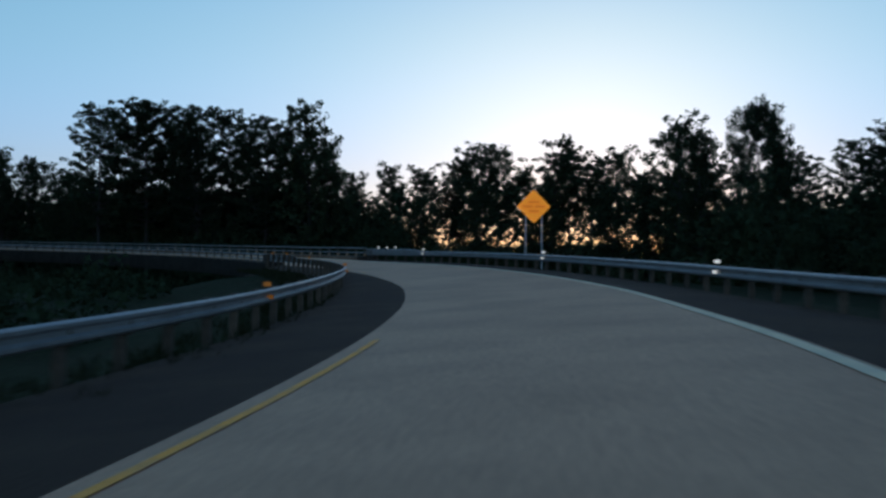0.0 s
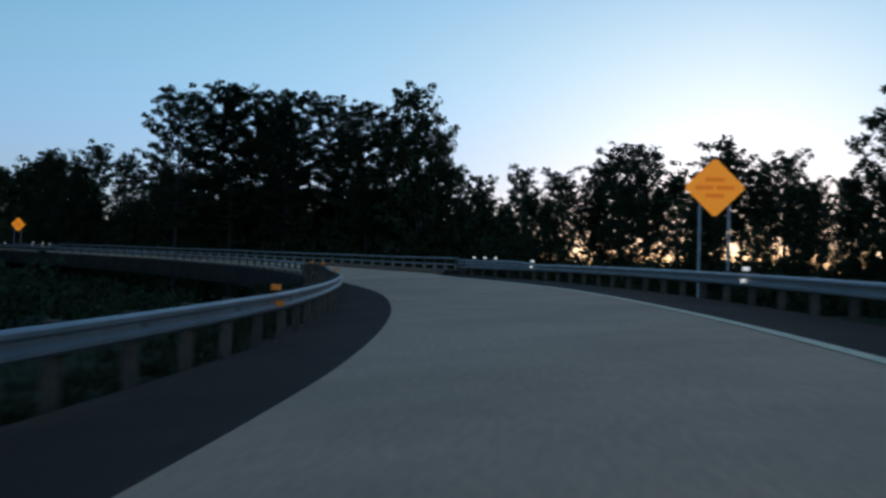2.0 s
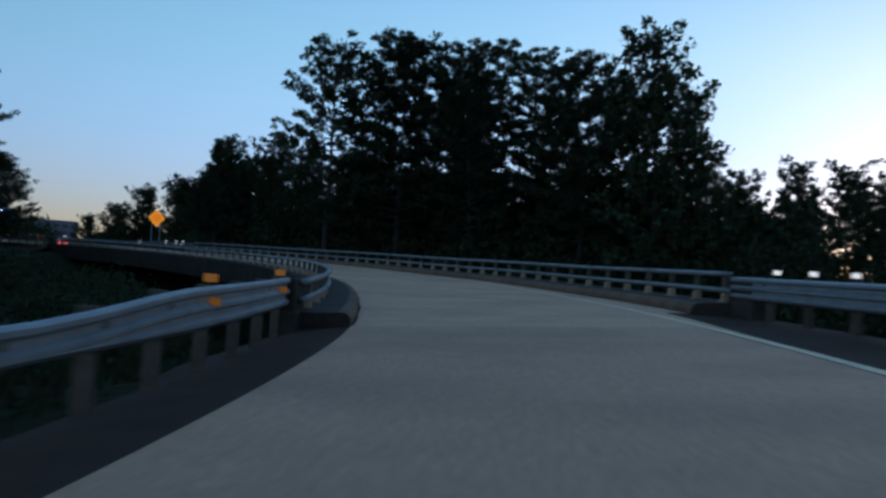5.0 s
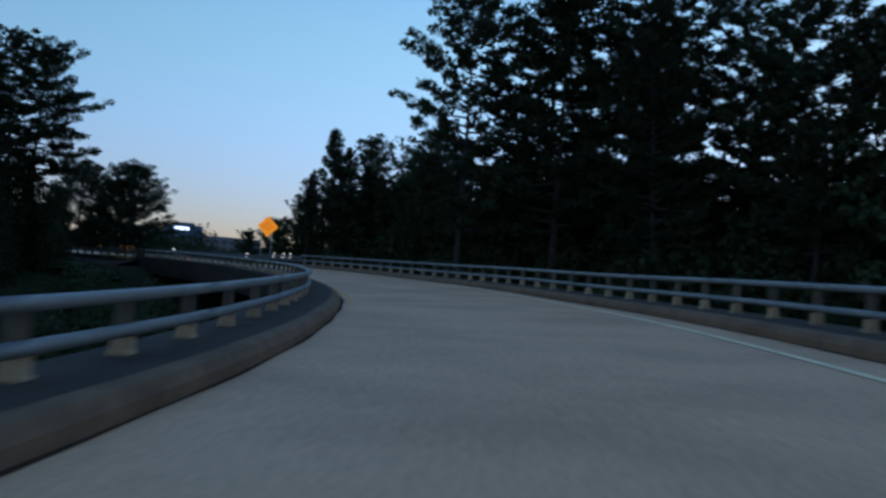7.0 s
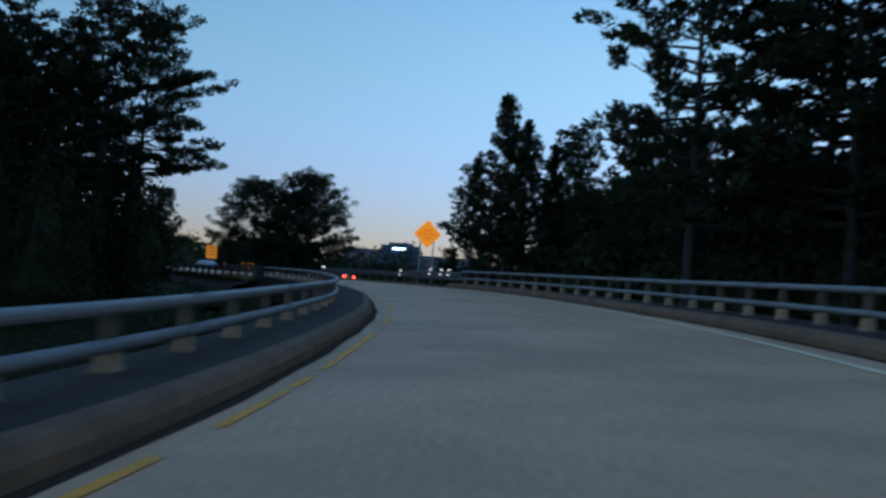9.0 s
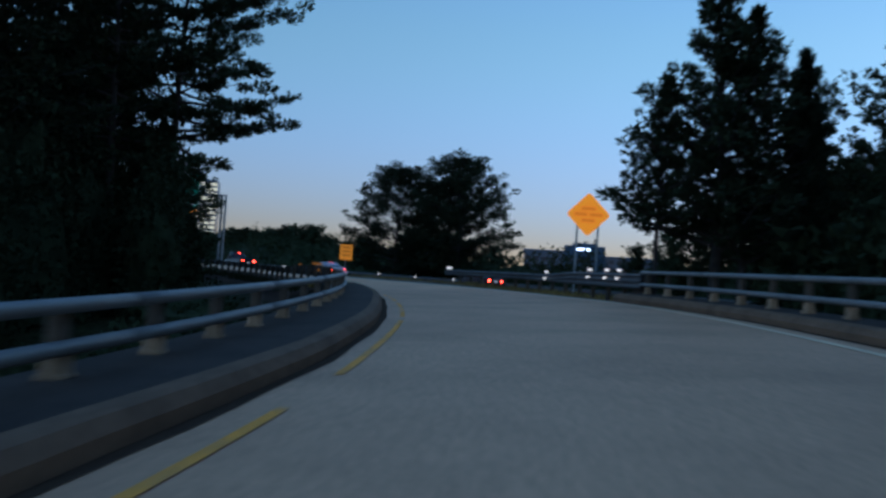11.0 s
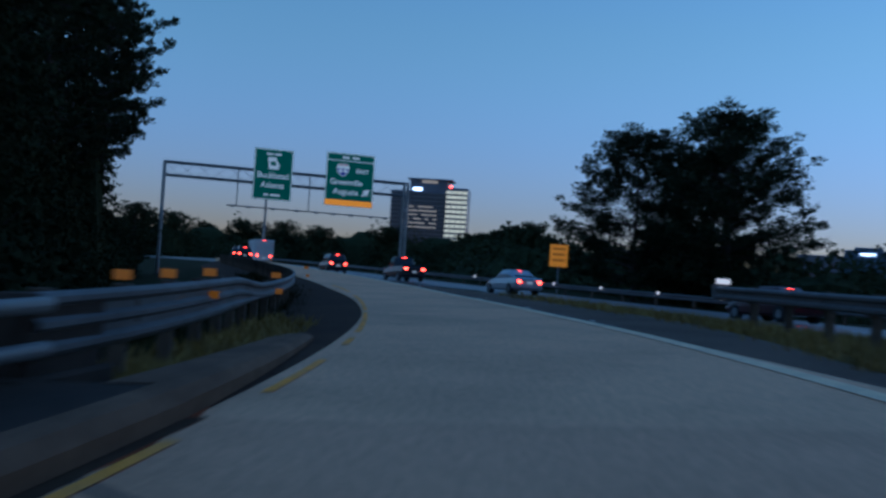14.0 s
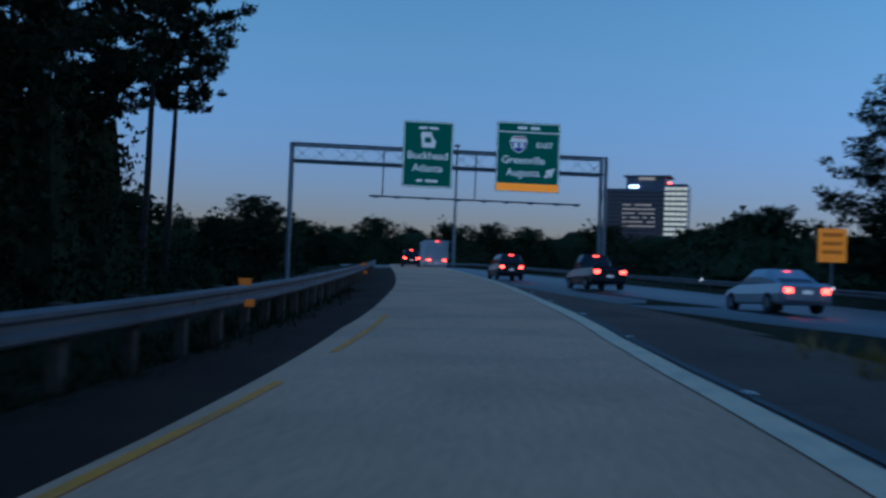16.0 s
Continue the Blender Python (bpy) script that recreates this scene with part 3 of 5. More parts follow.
# ---- trees ----
def sprays(points, ways, length, rng, wide=0.42):
    """Pointed leaf sprays: one blade at each point, along its way."""
    n = len(points)
    ways = ways / (np.linalg.norm(ways, axis=1)[:, None] + 1e-9)
    side = np.cross(ways, rng.normal(size=(n, 3)))
    side *= (length * wide * rng.uniform(0.35, 0.65, n) / (np.linalg.norm(side, axis=1) + 1e-9))[:, None]
    foot = points - ways * (0.4 * length)[:, None]
    v = np.stack([foot - side, foot + side, points + ways * (0.6 * length)[:, None]], 1).reshape(-1, 3)
    return v, np.arange(3 * n).reshape(n, 3)


def limb(bm, a, b, r0, r1, n):
    """An open tapered bar, cheap enough for thousands of twigs."""
    q = (b - a).to_track_quat("Z", "Y")
    ring = [(math.cos(k * math.tau / n), math.sin(k * math.tau / n)) for k in range(n)]
    lo = [bm.verts.new(a + q @ Vector((r0 * c, r0 * d, 0))) for c, d in ring]
    hi = [bm.verts.new(b + q @ Vector((r1 * c, r1 * d, 0))) for c, d in ring]
    for k in range(n):
        bm.faces.new((lo[k], lo[(k + 1) % n], hi[(k + 1) % n], hi[k]))


# crown's foot, limbs, reach, spray length, tufts a metre, sprays in a tuft, tuft's radius and flatness, where on the limb the tufts begin
HABIT = {
    "pine": (0.37, 68, 0.215, 0.31, 1.25, 50, 0.68, 0.55, 0.26),
    "bare": (0.55, 54, 0.20, 0.31, 1.25, 50, 0.68, 0.55, 0.26),
    "spread": (0.40, 66, 0.33, 0.22, 1.4, 96, 0.62, 0.6, 0.30),
    "bushy": (0.10, 112, 0.39, 0.25, 1.2, 66, 0.74, 0.8, 0.42),
    "lone": (0.55, 70, 0.25, 0.22, 1.7, 34, 0.42, 0.85, 0.2),
    "conic": (0.36, 92, 0.26, 0.20, 1.7, 38, 0.34, 0.9, 0.2),
    "spire": (0.07, 96, 0.29, 0.24, 1.9, 52, 0.36, 0.9, 0.18),
    "broad": (0.20, 62, 0.26, 0.32, 1.25, 33, 0.66, 0.75, 0.22),
    "open": (0.36, 50, 0.27, 0.32, 1.25, 30, 0.62, 0.75, 0.25),
    "far": (0.06, 36, 0.34, 0.62, 1.2, 30, 1.25, 0.8, 0.1)}


def reach_of(kind, q):
    """How far a limb reaches, as a share of the tree's spread, at the part q of the crown's height."""
    if kind in ("conic", "lone"):
        return (1 - q) ** 0.9 * (0.80 + 0.20 * min(1.0, 5 * q)) + 0.035
    if kind == "spire":
        return (1 - q) ** 0.78 * (0.6 + 0.4 * math.sin(min(1.0, q * 3 + 0.3) * math.pi / 2)) + 0.03
    if kind in ("pine", "bare"):
        return (0.40 + 0.70 * math.sin(math.pi * min(1.0, q * 0.62 + 0.16))) * math.sqrt(max(0.05, 1 - max(0.0, (q - 0.62) / 0.40) ** 2))
    if kind == "bushy":
        return math.sqrt(max(0.03, 1 - (max(0.0, q - 0.2) / 0.8) ** 2)) * (0.80 + 0.20 * min(1.0, 5 * q))
    if kind == "spread":
        return math.sqrt(max(0.02, 1 - q ** 1.7)) * (0.75 + 0.25 * min(1.0, 4 * q))
    return math.sqrt(max(0.03, 1 - (2 * q - 0.85) ** 2 / 1.4))


def tree_meshes(kind, height, seed):
    """Meshes of one tree, its base at the origin: (trunk with limbs, crown)."""
    rng = np.random.default_rng(seed)
    bm = bmesh.new()
    lean = rng.normal(size=2) * 0.02 * height

    def stem(t):
        return Vector((lean[0] * t * t + 0.12 * math.sin(5 * t + seed), lean[1] * t * t + 0.12 * math.cos(4 * t + seed), height * t))
    r0 = 0.011 * height + 0.05
    for k in range(8):
        limb(bm, stem(k / 8) - Vector((0, 0, 0.6 if k == 0 else 0.05)), stem((k + 1) / 8), r0 * (1 - 0.9 * k / 8), r0 * (1 - 0.9 * (k + 1) / 8), 7)
    pts, ways, siz = [], [], []
    base, n, spread, leaf, per, many, lump, flat, first = HABIT[kind]
    needles = kind in ("pine", "bare", "spire", "conic", "lone", "bushy", "spread")
    for i in range(n):
        t = base + (0.99 - base) * (i + rng.uniform(0, 1)) / n
        q = (t - base) / (1 - base)
        reach = spread * height * reach_of(kind, q)
        luck = rng.uniform(0, 1, 5)
        which, lo, hi = {"bushy": (0, 0.80, 1.04), "spread": (1, 0.6, 1.1), "conic": (2, 0.5, 1.12), "lone": (2, 0.55, 1.1), "pine": (3, 0.6, 1.1), "bare": (3, 0.6, 1.1)}.get(kind, (4, 0.45, 1.12))
        reach *= lo + (hi - lo) * luck[which]
        az = i * 2.4 + rng.uniform(-0.5, 0.5)
        rise = {"pine": 0.10 + 0.75 * q * q, "bare": 0.10 + 0.75 * q * q, "spread": 0.06 + 0.9 * q * q, "bushy": 0.20 + 1.3 * q * q, "spire": 0.45 + 0.6 * q, "conic": 0.30 + 1.1 * q, "lone": 0.12 + 1.2 * q, "broad": 0.45 + 0.8 * q, "open": 0.55 + 0.8 * q, "far": 0.3 + 0.7 * q}[kind] + (rng.uniform(-0.35, 0.3) if kind == "spread" else rng.uniform(-0.2, 0.15))
        a = stem(t * (0.97 if kind in ("bushy", "broad", "open", "spread", "pine", "bare") else 1.0))
        way = Vector((math.cos(az), math.sin(az), rise)).normalized()
        mid = a + way * reach * 0.55 + Vector((0, 0, -0.05 * reach))
        tip = a + way * reach + Vector((0, 0, rng.uniform(-0.02, 0.08) * reach))
        r = max(0.02, r0 * 0.35 * (1 - q) + 0.015)
        limb(bm, a, mid, r, r * 0.6, 4)
        limb(bm, mid, tip, r * 0.6, 0.012, 3)
        side = Vector((-math.sin(az), math.cos(az), 0))
        clumps = max(2, int(reach * per + rng.uniform(0, 1.5)))
        for j in range(clumps):
            w = first + (1.02 - first) * (j + rng.uniform(0.2, 1)) / clumps
            c = a.lerp(mid, w / 0.55) if w < 0.55 else mid.lerp(tip, (w - 0.55) / 0.45)
            off = rng.normal() * 0.16 * reach * w
            c2 = c + side * off + Vector((0, 0, rng.uniform(-0.05, 0.25)))
            if abs(off) > 0.35 and kind != "far":
                limb(bm, c, c2, 0.02, 0.01, 3)
            sp = lump * rng.uniform(0.6, 1.2)
            k = int(many * rng.uniform(0.65, 1.35) * (sp / lump))
            # tufts are full at the rim: sprays stand out from the twig's end, and up
            d = rng.normal(size=(k, 3))
            d /= np.linalg.norm(d, axis=1)[:, None]
            p = d * (sp * rng.uniform(0.15, 1.0, k) ** 0.6)[:, None] * (1, 1, flat)
            pts.append(np.array(c2) + p)
            out = d * (1, 1, 0.7) + np.array((way.x, way.y, 0.55)) * (0.8 if needles else 0.1)
            ways.append(out + rng.normal(size=(k, 3)) * (0.35 if needles else 0.9))
            siz.append(leaf * rng.uniform(0.6, 1.4, k))
    tm = bpy.data.meshes.new("trunk")
    bm.to_mesh(tm)
    bm.free()
    tm.materials.append(M_BARK)
    v, f = sprays(np.concatenate(pts), np.concatenate(ways), np.concatenate(siz), rng, 0.6 if needles else 0.75)
    cm = bpy.data.meshes.new("crown")
    cm.from_pydata(v.tolist(), [], f.tolist())
    cm.materials.append(M_LEAF if needles else M_LEAF2)
    return tm, cm


KINDS = {"lone": ("small dark conifer on a thin bare trunk beside the railing", "conifer tree"), "bare": ("tall dark pine with a long bare trunk and a high crown", "pine tree"), "spread": ("tall dark pine with long limbs over the road", "pine tree"), "pine": ("tall dark pine with a bare lower trunk", "pine tree"), "bushy": ("broad dark pine with a full rounded crown", "pine tree"),
         "conic": ("dark pointed conifer leaning over the railing on a bare trunk", "conifer tree"),
         "spire": ("dark pointed conifer with foliage down to the ground", "conifer tree"), "broad": ("dark broadleaf tree with a thin open crown", "tree"), "open": ("dark broadleaf tree with a bare lower trunk against the afterglow", "tree"),
         "far": ("dark round-headed tree in the far woods", "tree")}
MODELS = {}


def tree(kind, x, y, top, variant=0, wide=1.0, turn=None, base=None, group=""):
    """A tree whose tip reaches the height top."""
    ref = {"lone": 15.5, "pine": 24.0, "bare": 24.0, "spread": 22.0, "bushy": 17.0, "spire": 13.0, "conic": 15.5, "broad": 18.0, "open": 18.0, "far": 18.0}[kind]
    if (kind, variant) not in MODELS:
        MODELS[(kind, variant)] = tree_meshes(kind, ref, 11 * variant + len(kind))
    z = ground_height(x, y) - 0.1 if base is None else base
    k = (top - z) / ref
    e = empty("tree", pose(x, y, z, 0, 0, random.uniform(0, 360) if turn is None else turn), *KINDS[kind], group)
    e.scale = (k * wide, k * wide, k)
    for name, me in zip(("trunk", "crown"), MODELS[(kind, variant)]):
        new(name, me).parent = e
    return e


def undergrowth(name, spots, label, leaf=0.35, density=26, mtl=None, core=True):
    """Shrubs that nobody could count: a rumpled dense inside and leaf sprays over it, round each spot (x, y, radius, height)."""
    rng = np.random.default_rng(len(spots) + 5)
    pts, ways, siz, cv, cf = [], [], [], [], []
    for x, y, r, h in spots:
        z = ground_height(x, y)

        def swell(p):
            return 1 + 0.2 * np.sin(p[:, 0] * 5 + x) * np.cos(p[:, 1] * 4 + y) + 0.13 * np.sin(p[:, 2] * 9 + x)

        def place(p, k):
            return np.stack([x + p[:, 0] * r * k, y + p[:, 1] * r * k, z + np.abs(p[:, 2]) * h * k], 1)
        n = int(density * r * h)
        p = rng.normal(size=(n, 3))
        p /= np.linalg.norm(p, axis=1)[:, None]
        pts.append(place(p, swell(p) * rng.uniform(0.72, 1.0, n)))
        ways.append(p * (1, 1, 0.8) + (0, 0, 0.5) + rng.normal(size=(n, 3)) * 0.7)
        siz.append(leaf * rng.uniform(0.6, 1.4, n))
        if not core:
            continue
        u = [(0, 0, 1.0)] + [(math.sin(e) * math.cos(k * math.tau / 10), math.sin(e) * math.sin(k * math.tau / 10), math.cos(e)) for e in (0.5, 0.95, 1.35, 1.57) for k in range(10)]
        u = np.array(u)
        o = len(cv)
        cv += place(u, swell(u) * 0.72).tolist()
        cf += [(o, o + 1 + k, o + 1 + (k + 1) % 10) for k in range(10)]
        cf += [(o + 1 + 10 * e + k, o + 11 + 10 * e + k, o + 11 + 10 * e + (k + 1) % 10, o + 1 + 10 * e + (k + 1) % 10) for e in range(3) for k in range(10)]
    v, f = sprays(np.concatenate(pts), np.concatenate(ways), np.concatenate(siz), rng, 0.8)
    return tagged(raw(name, cv + v.tolist(), cf + (f + len(cv)).tolist(), mtl or M_LEAF2), label, "shrubs", kind="stuff")


# the tall stand outside the curve
for i, (x, y, top, w) in enumerate([(-49.2, 147.6, 26.0, 0.76), (-46, 154, 27.6, 1.0), (-43, 150, 27.2, 0.85), (-39, 155, 27.0, 0.8), (-36, 152, 26.5, 0.8), (-33, 157, 26.8, 0.75),
                                    (-29, 154, 25.0, 0.75), (-26, 151, 24.5, 0.75), (-41, 160, 25.5, 0.7), (-31, 161, 23.0, 0.7), (-35, 148, 21.0, 0.7), (-52.5, 155, 15.0, 0.8)]):
    tree("pine", x, y, top, i % 4, w * 1.1, group="tall pines outside the curve")
tree("broad", -19.5, 150, 26.2, 0, 0.9)
tree("broad", -17.0, 152, 21.0, 3, 0.9)
tree("broad", -23.5, 153, 23.5, 1, 0.8)
# pointed conifers and the brush beside them
tree("conic", -66.3, 155.0, 17.2, 0, 1.15, turn=40)
tree("conic", -65.6, 155.7, 15.9, 1, 1.1, turn=10)
tree("lone", -67.5, 153.4, 13.3, 0, 0.82, turn=150)
tree("spire", -64.9, 157.9, 14.7, 1, 0.72)
tree("broad", -62.0, 161.0, 12.8, 1, 0.9)
tree("broad", -59.5, 159.0, 12.8, 2, 0.9)
tree("broad", -56.5, 158.0, 13.5, 3, 1.0)
# the open far row against the afterglow
for i, (x, y, top) in enumerate([(-12, 232, 24), (-5, 228, 23), (1, 232, 25), (7, 226, 27.5), (12, 231, 28), (19, 236, 24), (25, 246, 28), (31, 252, 32.5), (36, 250, 27), (43, 255, 31), (-19, 230, 22),
                                 (-26, 232, 24), (-33, 236, 24), (49, 258, 26), (56, 250, 25), (64, 246, 25), (3, 244, 21), (16, 248, 22), (-9, 246, 20), (28, 262, 23), (41, 268, 24), (-22, 248, 21), (54, 270, 24)]):
    tree("open", x, y, top + 2.2, i % 4, random.uniform(0.9, 1.3), group="far row of trees")
# woods right of the first stretch
for i, (x, y, top, k) in enumerate([(29.5, 96.5, 17.2, "bushy"), (24.4, 107.3, 17.6, "open"), (32, 89.6, 12.2, "pine"), (33.6, 79, 11.5, "pine"), (23, 113, 12.0, "broad"), (40, 100, 15.0, "pine"),
                                    (30, 70, 12.0, "pine"), (33, 60, 16.5, "pine"), (27, 82, 12.0, "broad"), (36, 72, 15.0, "pine"), (20, 122, 12.0, "broad"), (28, 120, 13.0, "broad"),
                                    (12, 130, 13.0, "broad"), (5, 140, 14.0, "broad"), (-3, 150, 13.0, "broad"), (24, 48, 14.0, "pine"), (26, 36, 15.0, "broad"), (21.5, 86.5, 13.4, "broad")]):
    tree(k, x, y, top, i % 4 if k != "bushy" else i % 2, 1.0 if k != "bushy" else 0.72)
# beyond the main road, seen over the bridge at first
for i, (x, y, top, k) in enumerate([(-183, 283, 20, "far"), (-178, 287, 25, "far"), (-170, 292, 28, "far"), (-163, 296, 32, "far"), (-152, 292, 33, "far"), (-190, 280, 17, "far"), (-140, 288, 33, "far"), (-174, 300, 27, "far"), (-158, 300, 31, "far"),
                                    (-95, 200, 25, "broad"), (-88, 203, 26.5, "broad"), (-80, 199, 24, "broad"), (-72, 196, 21, "broad"), (-66, 192, 20, "broad"), (-91, 231, 27, "pine"), (-86, 236, 26, "pine"), (-78, 222, 23, "broad"),
                                    (-58, 192, 20, "broad"), (-50, 194, 20, "broad")]):
    tree(k, x, y, top, i % 4, 1.1)
# pines inside the curve, left of the bridge's end
for i, (x, y, top, w) in enumerate([(-94.2, 146.0, 24.4, 1.05), (-92.5, 142.5, 24.6, 1.0), (-90.5, 137.0, 21.6, 0.95), (-90.0, 133.5, 20.4, 0.95), (-100.5, 143.5, 22.8, 0.95), (-97, 137, 22.0, 0.95), (-104, 144.5, 21.5, 0.95),
                                    (-106, 141, 22.0, 0.9), (-112, 146, 21.0, 0.9), (-120, 147.5, 20.0, 0.85), (-129, 149.0, 23.0, 0.85), (-137, 150.0, 24.0, 0.85), (-147, 152.2, 25.5, 0.85), (-153.6, 152.6, 25.0, 0.85), (-141, 147.0, 24.0, 0.9), (-133, 145, 23.0, 0.9), (-150, 147, 24.0, 0.9),
                                    (-86, 129, 19.0, 0.9), (-110, 135, 20.0, 0.9), (-125, 144, 20.0, 0.9), (-83, 124, 17.0, 0.9)]):
    kind = "spread" if i in (0, 11) else "bare" if i in (12, 13) else "pine"
    tree(kind, x, y, top, i % 4 if kind == "pine" else i % 2, w * (1.25 if i in (2, 3) else 1.0), group="pines inside the curve")
for x, y, top, v, w in ((-98.6, 146.2, 13.4, 0, 0.8), (-101.5, 147.0, 12.6, 3, 0.8), (-171, 156.5, 12.2, 1, 1.7), (-163, 154.5, 10.2, 2, 1.6)):
    tree("broad", x, y, top, v, w)
tree("broad", -176, 157.5, 12.0, 2, 1.8, turn=30)
tree("broad", -88.6, 144.9, 11.0, 1, 1.1, turn=80)
# the twin pine beyond the main road
tree("bushy", -141.3, 199.4, 21.2, 0, 1.28, turn=20)
tree("bushy", -148.4, 195.4, 19.9, 1, 1.32, turn=70)
tree("bushy", -145.8, 201.0, 19.0, 1, 1.1, turn=200)

undergrowth("undergrowth", [(-50 + 2.6 * i + random.uniform(-1, 1), 149 + random.uniform(-2, 7) + max(0, i - 9) * 0.4, random.uniform(3.2, 4.6), random.uniform(8.8, 11.2)) for i in range(19)]
            + [(-64.2, 156.2, 2.0, 5.2), (-62, 157.2, 2.4, 6.0), (-59.5, 156.5, 2.6, 6.5)]
            + [(-58 + random.uniform(-5, 4), 158 + random.uniform(-3, 5), 3.5, random.uniform(5, 7.5)) for i in range(6)]
            + [(-66 + 4 * i, 164, 3.0, 4.0) for i in range(4)], "dense dark undergrowth below the tall pines", leaf=0.43, density=98)
undergrowth("undergrowth", [(-52 + 3.1 * i, 160 + random.uniform(-2, 3), 4.0, random.uniform(10, 12.5)) for i in range(15)], "dark brush behind the tall pines", leaf=0.8, density=30)
undergrowth("undergrowth", [(25 + random.uniform(-3, 8), 26 + 4.2 * i, random.uniform(2.6, 4), random.uniform(4, 6.5)) for i in range(11)], "dense dark undergrowth near the ramp's verge", leaf=0.28, density=110)
undergrowth("undergrowth", [(24 + random.uniform(-4, 8), 26 + 4.2 * i, random.uniform(3, 5), random.uniform(5, 9)) for i in range(11, 24)] + [(20 - 3.0 * i, 126 + 2.9 * i, 4.5, random.uniform(7, 9.5)) for i in range(11)],
            "dense dark undergrowth along the wood's edge", leaf=0.48, density=70)
undergrowth("undergrowth", [(-84 - 3.4 * i + random.uniform(-1, 1), 134 + min(12, i * 1.3) + random.uniform(-2, 2), random.uniform(2.8, 4.2), random.uniform(5, 9) * (1.0 if i < 13 else 0.6)) for i in range(24)]
            + [(-95 - 4.5 * i, 147.0 + 0.35 * i, 2.2, random.uniform(2.5, 4)) for i in range(16)]
            + [(-90, 140.5, 2.4, 8.0), (-92.5, 142.6, 1.9, 7.5), (-95.5, 144.2, 1.8, 7.5), (-96.2, 145.6, 1.5, 7.5), (-95, 141, 2.4, 7.5), (-99.5, 144.6, 1.9, 8.0), (-104, 145.6, 2.0, 11.0), (-109, 146.4, 2.2, 10.0), (-115, 147.0, 2.4, 9.0), (-121, 148.5, 2.4, 8.5), (-128, 148.5, 2.4, 9.0), (-135, 148.5, 2.6, 9.5), (-143, 148.5, 2.6, 9.5), (-150, 148.5, 2.6, 9.0), (-131, 150.6, 2.0, 11.0), (-139, 151.0, 2.0, 11.0),
               (-82, 121, 2.6, 8.5), (-84, 125, 2.8, 9.5), (-86, 129, 2.8, 10.0), (-88, 133, 2.8, 10.5), (-85, 120, 3.0, 9.0), (-80, 117, 2.6, 6.5), (-78, 113, 2.6, 5.5), (-88, 137, 2.4, 10.0), (-157, 152.6, 2.6, 3.8), (-162, 153.4, 2.8, 4.2), (-167, 154.0, 2.8, 4.6), (-172, 154.4, 2.8, 5.0), (-177, 154.8, 2.8, 5.0), (-183, 155.6, 2.8, 4.6), (-94.0, 145.6, 1.3, 12.0), (-93.0, 144.8, 1.2, 10.0), (-85.6, 142.4, 1.6, 7.0), (-87.4, 143.4, 1.6, 7.5), (-89.2, 143.6, 1.6, 8.0)],
            "dense dark undergrowth below the inner pines", leaf=0.25, density=110)
# brush added to hide the bridge's bright side and darken the hollow
cover_brush = []
for k in range(34):
    q = at(90 + 2.9 * k, -8.2 - 1.6 * random.random())
    z = ground_height(q.x, q.y)
    cover_brush.append((q.x, q.y, random.uniform(2.2, 2.9), max(1.0, (q.z - 0.5 - z) * random.uniform(0.72, 0.85))))
undergrowth("undergrowth", cover_brush, "added dark brush hiding the bridge's side and darkening the hollow", leaf=0.26, density=80)
undergrowth("undergrowth", [(-46 + 6 * i, 244 + random.uniform(-4, 12), 5.5, random.uniform(6.0, 8.5) * (1.0 if i < 7 else 1.3)) for i in range(21)]
            + [(-1 + 5 * i, 252 + random.uniform(-3, 5), 4.6, random.uniform(7.0, 10.0)) for i in range(14)], "dark brush below the far trees", leaf=0.45, density=60, core=False)
undergrowth("undergrowth", [(-48 - 4.2 * i, 194 + 0.8 * i, 4.5, random.uniform(9, 11.5)) for i in range(13)], "dense dark brush below the trees beyond the main road", leaf=0.6, density=36)
undergrowth("undergrowth", [(-130 - 5 * i, 199 + i, 4.5, random.uniform(4.4, 6.2)) for i in range(10)] + [(-150 - 7 * i, 290, 7, 12) for i in range(7)], "dark brush beyond the main road", leaf=0.5, density=20)
# more brush added so that its own shade darkens the hollow
undergrowth("undergrowth", [(-12 - 26 * random.random() - 0.35 * k, 20 + 2.4 * k, random.uniform(2.5, 4), random.uniform(1.5, 3.0)) for k in range(40)]
            + [(-70 + 22 * random.random(), 70 + 1.6 * k, 3.5, random.uniform(2, 4)) for k in range(34)], "low brush added to darken the hollow inside the curve", leaf=0.34, density=60, core=False)


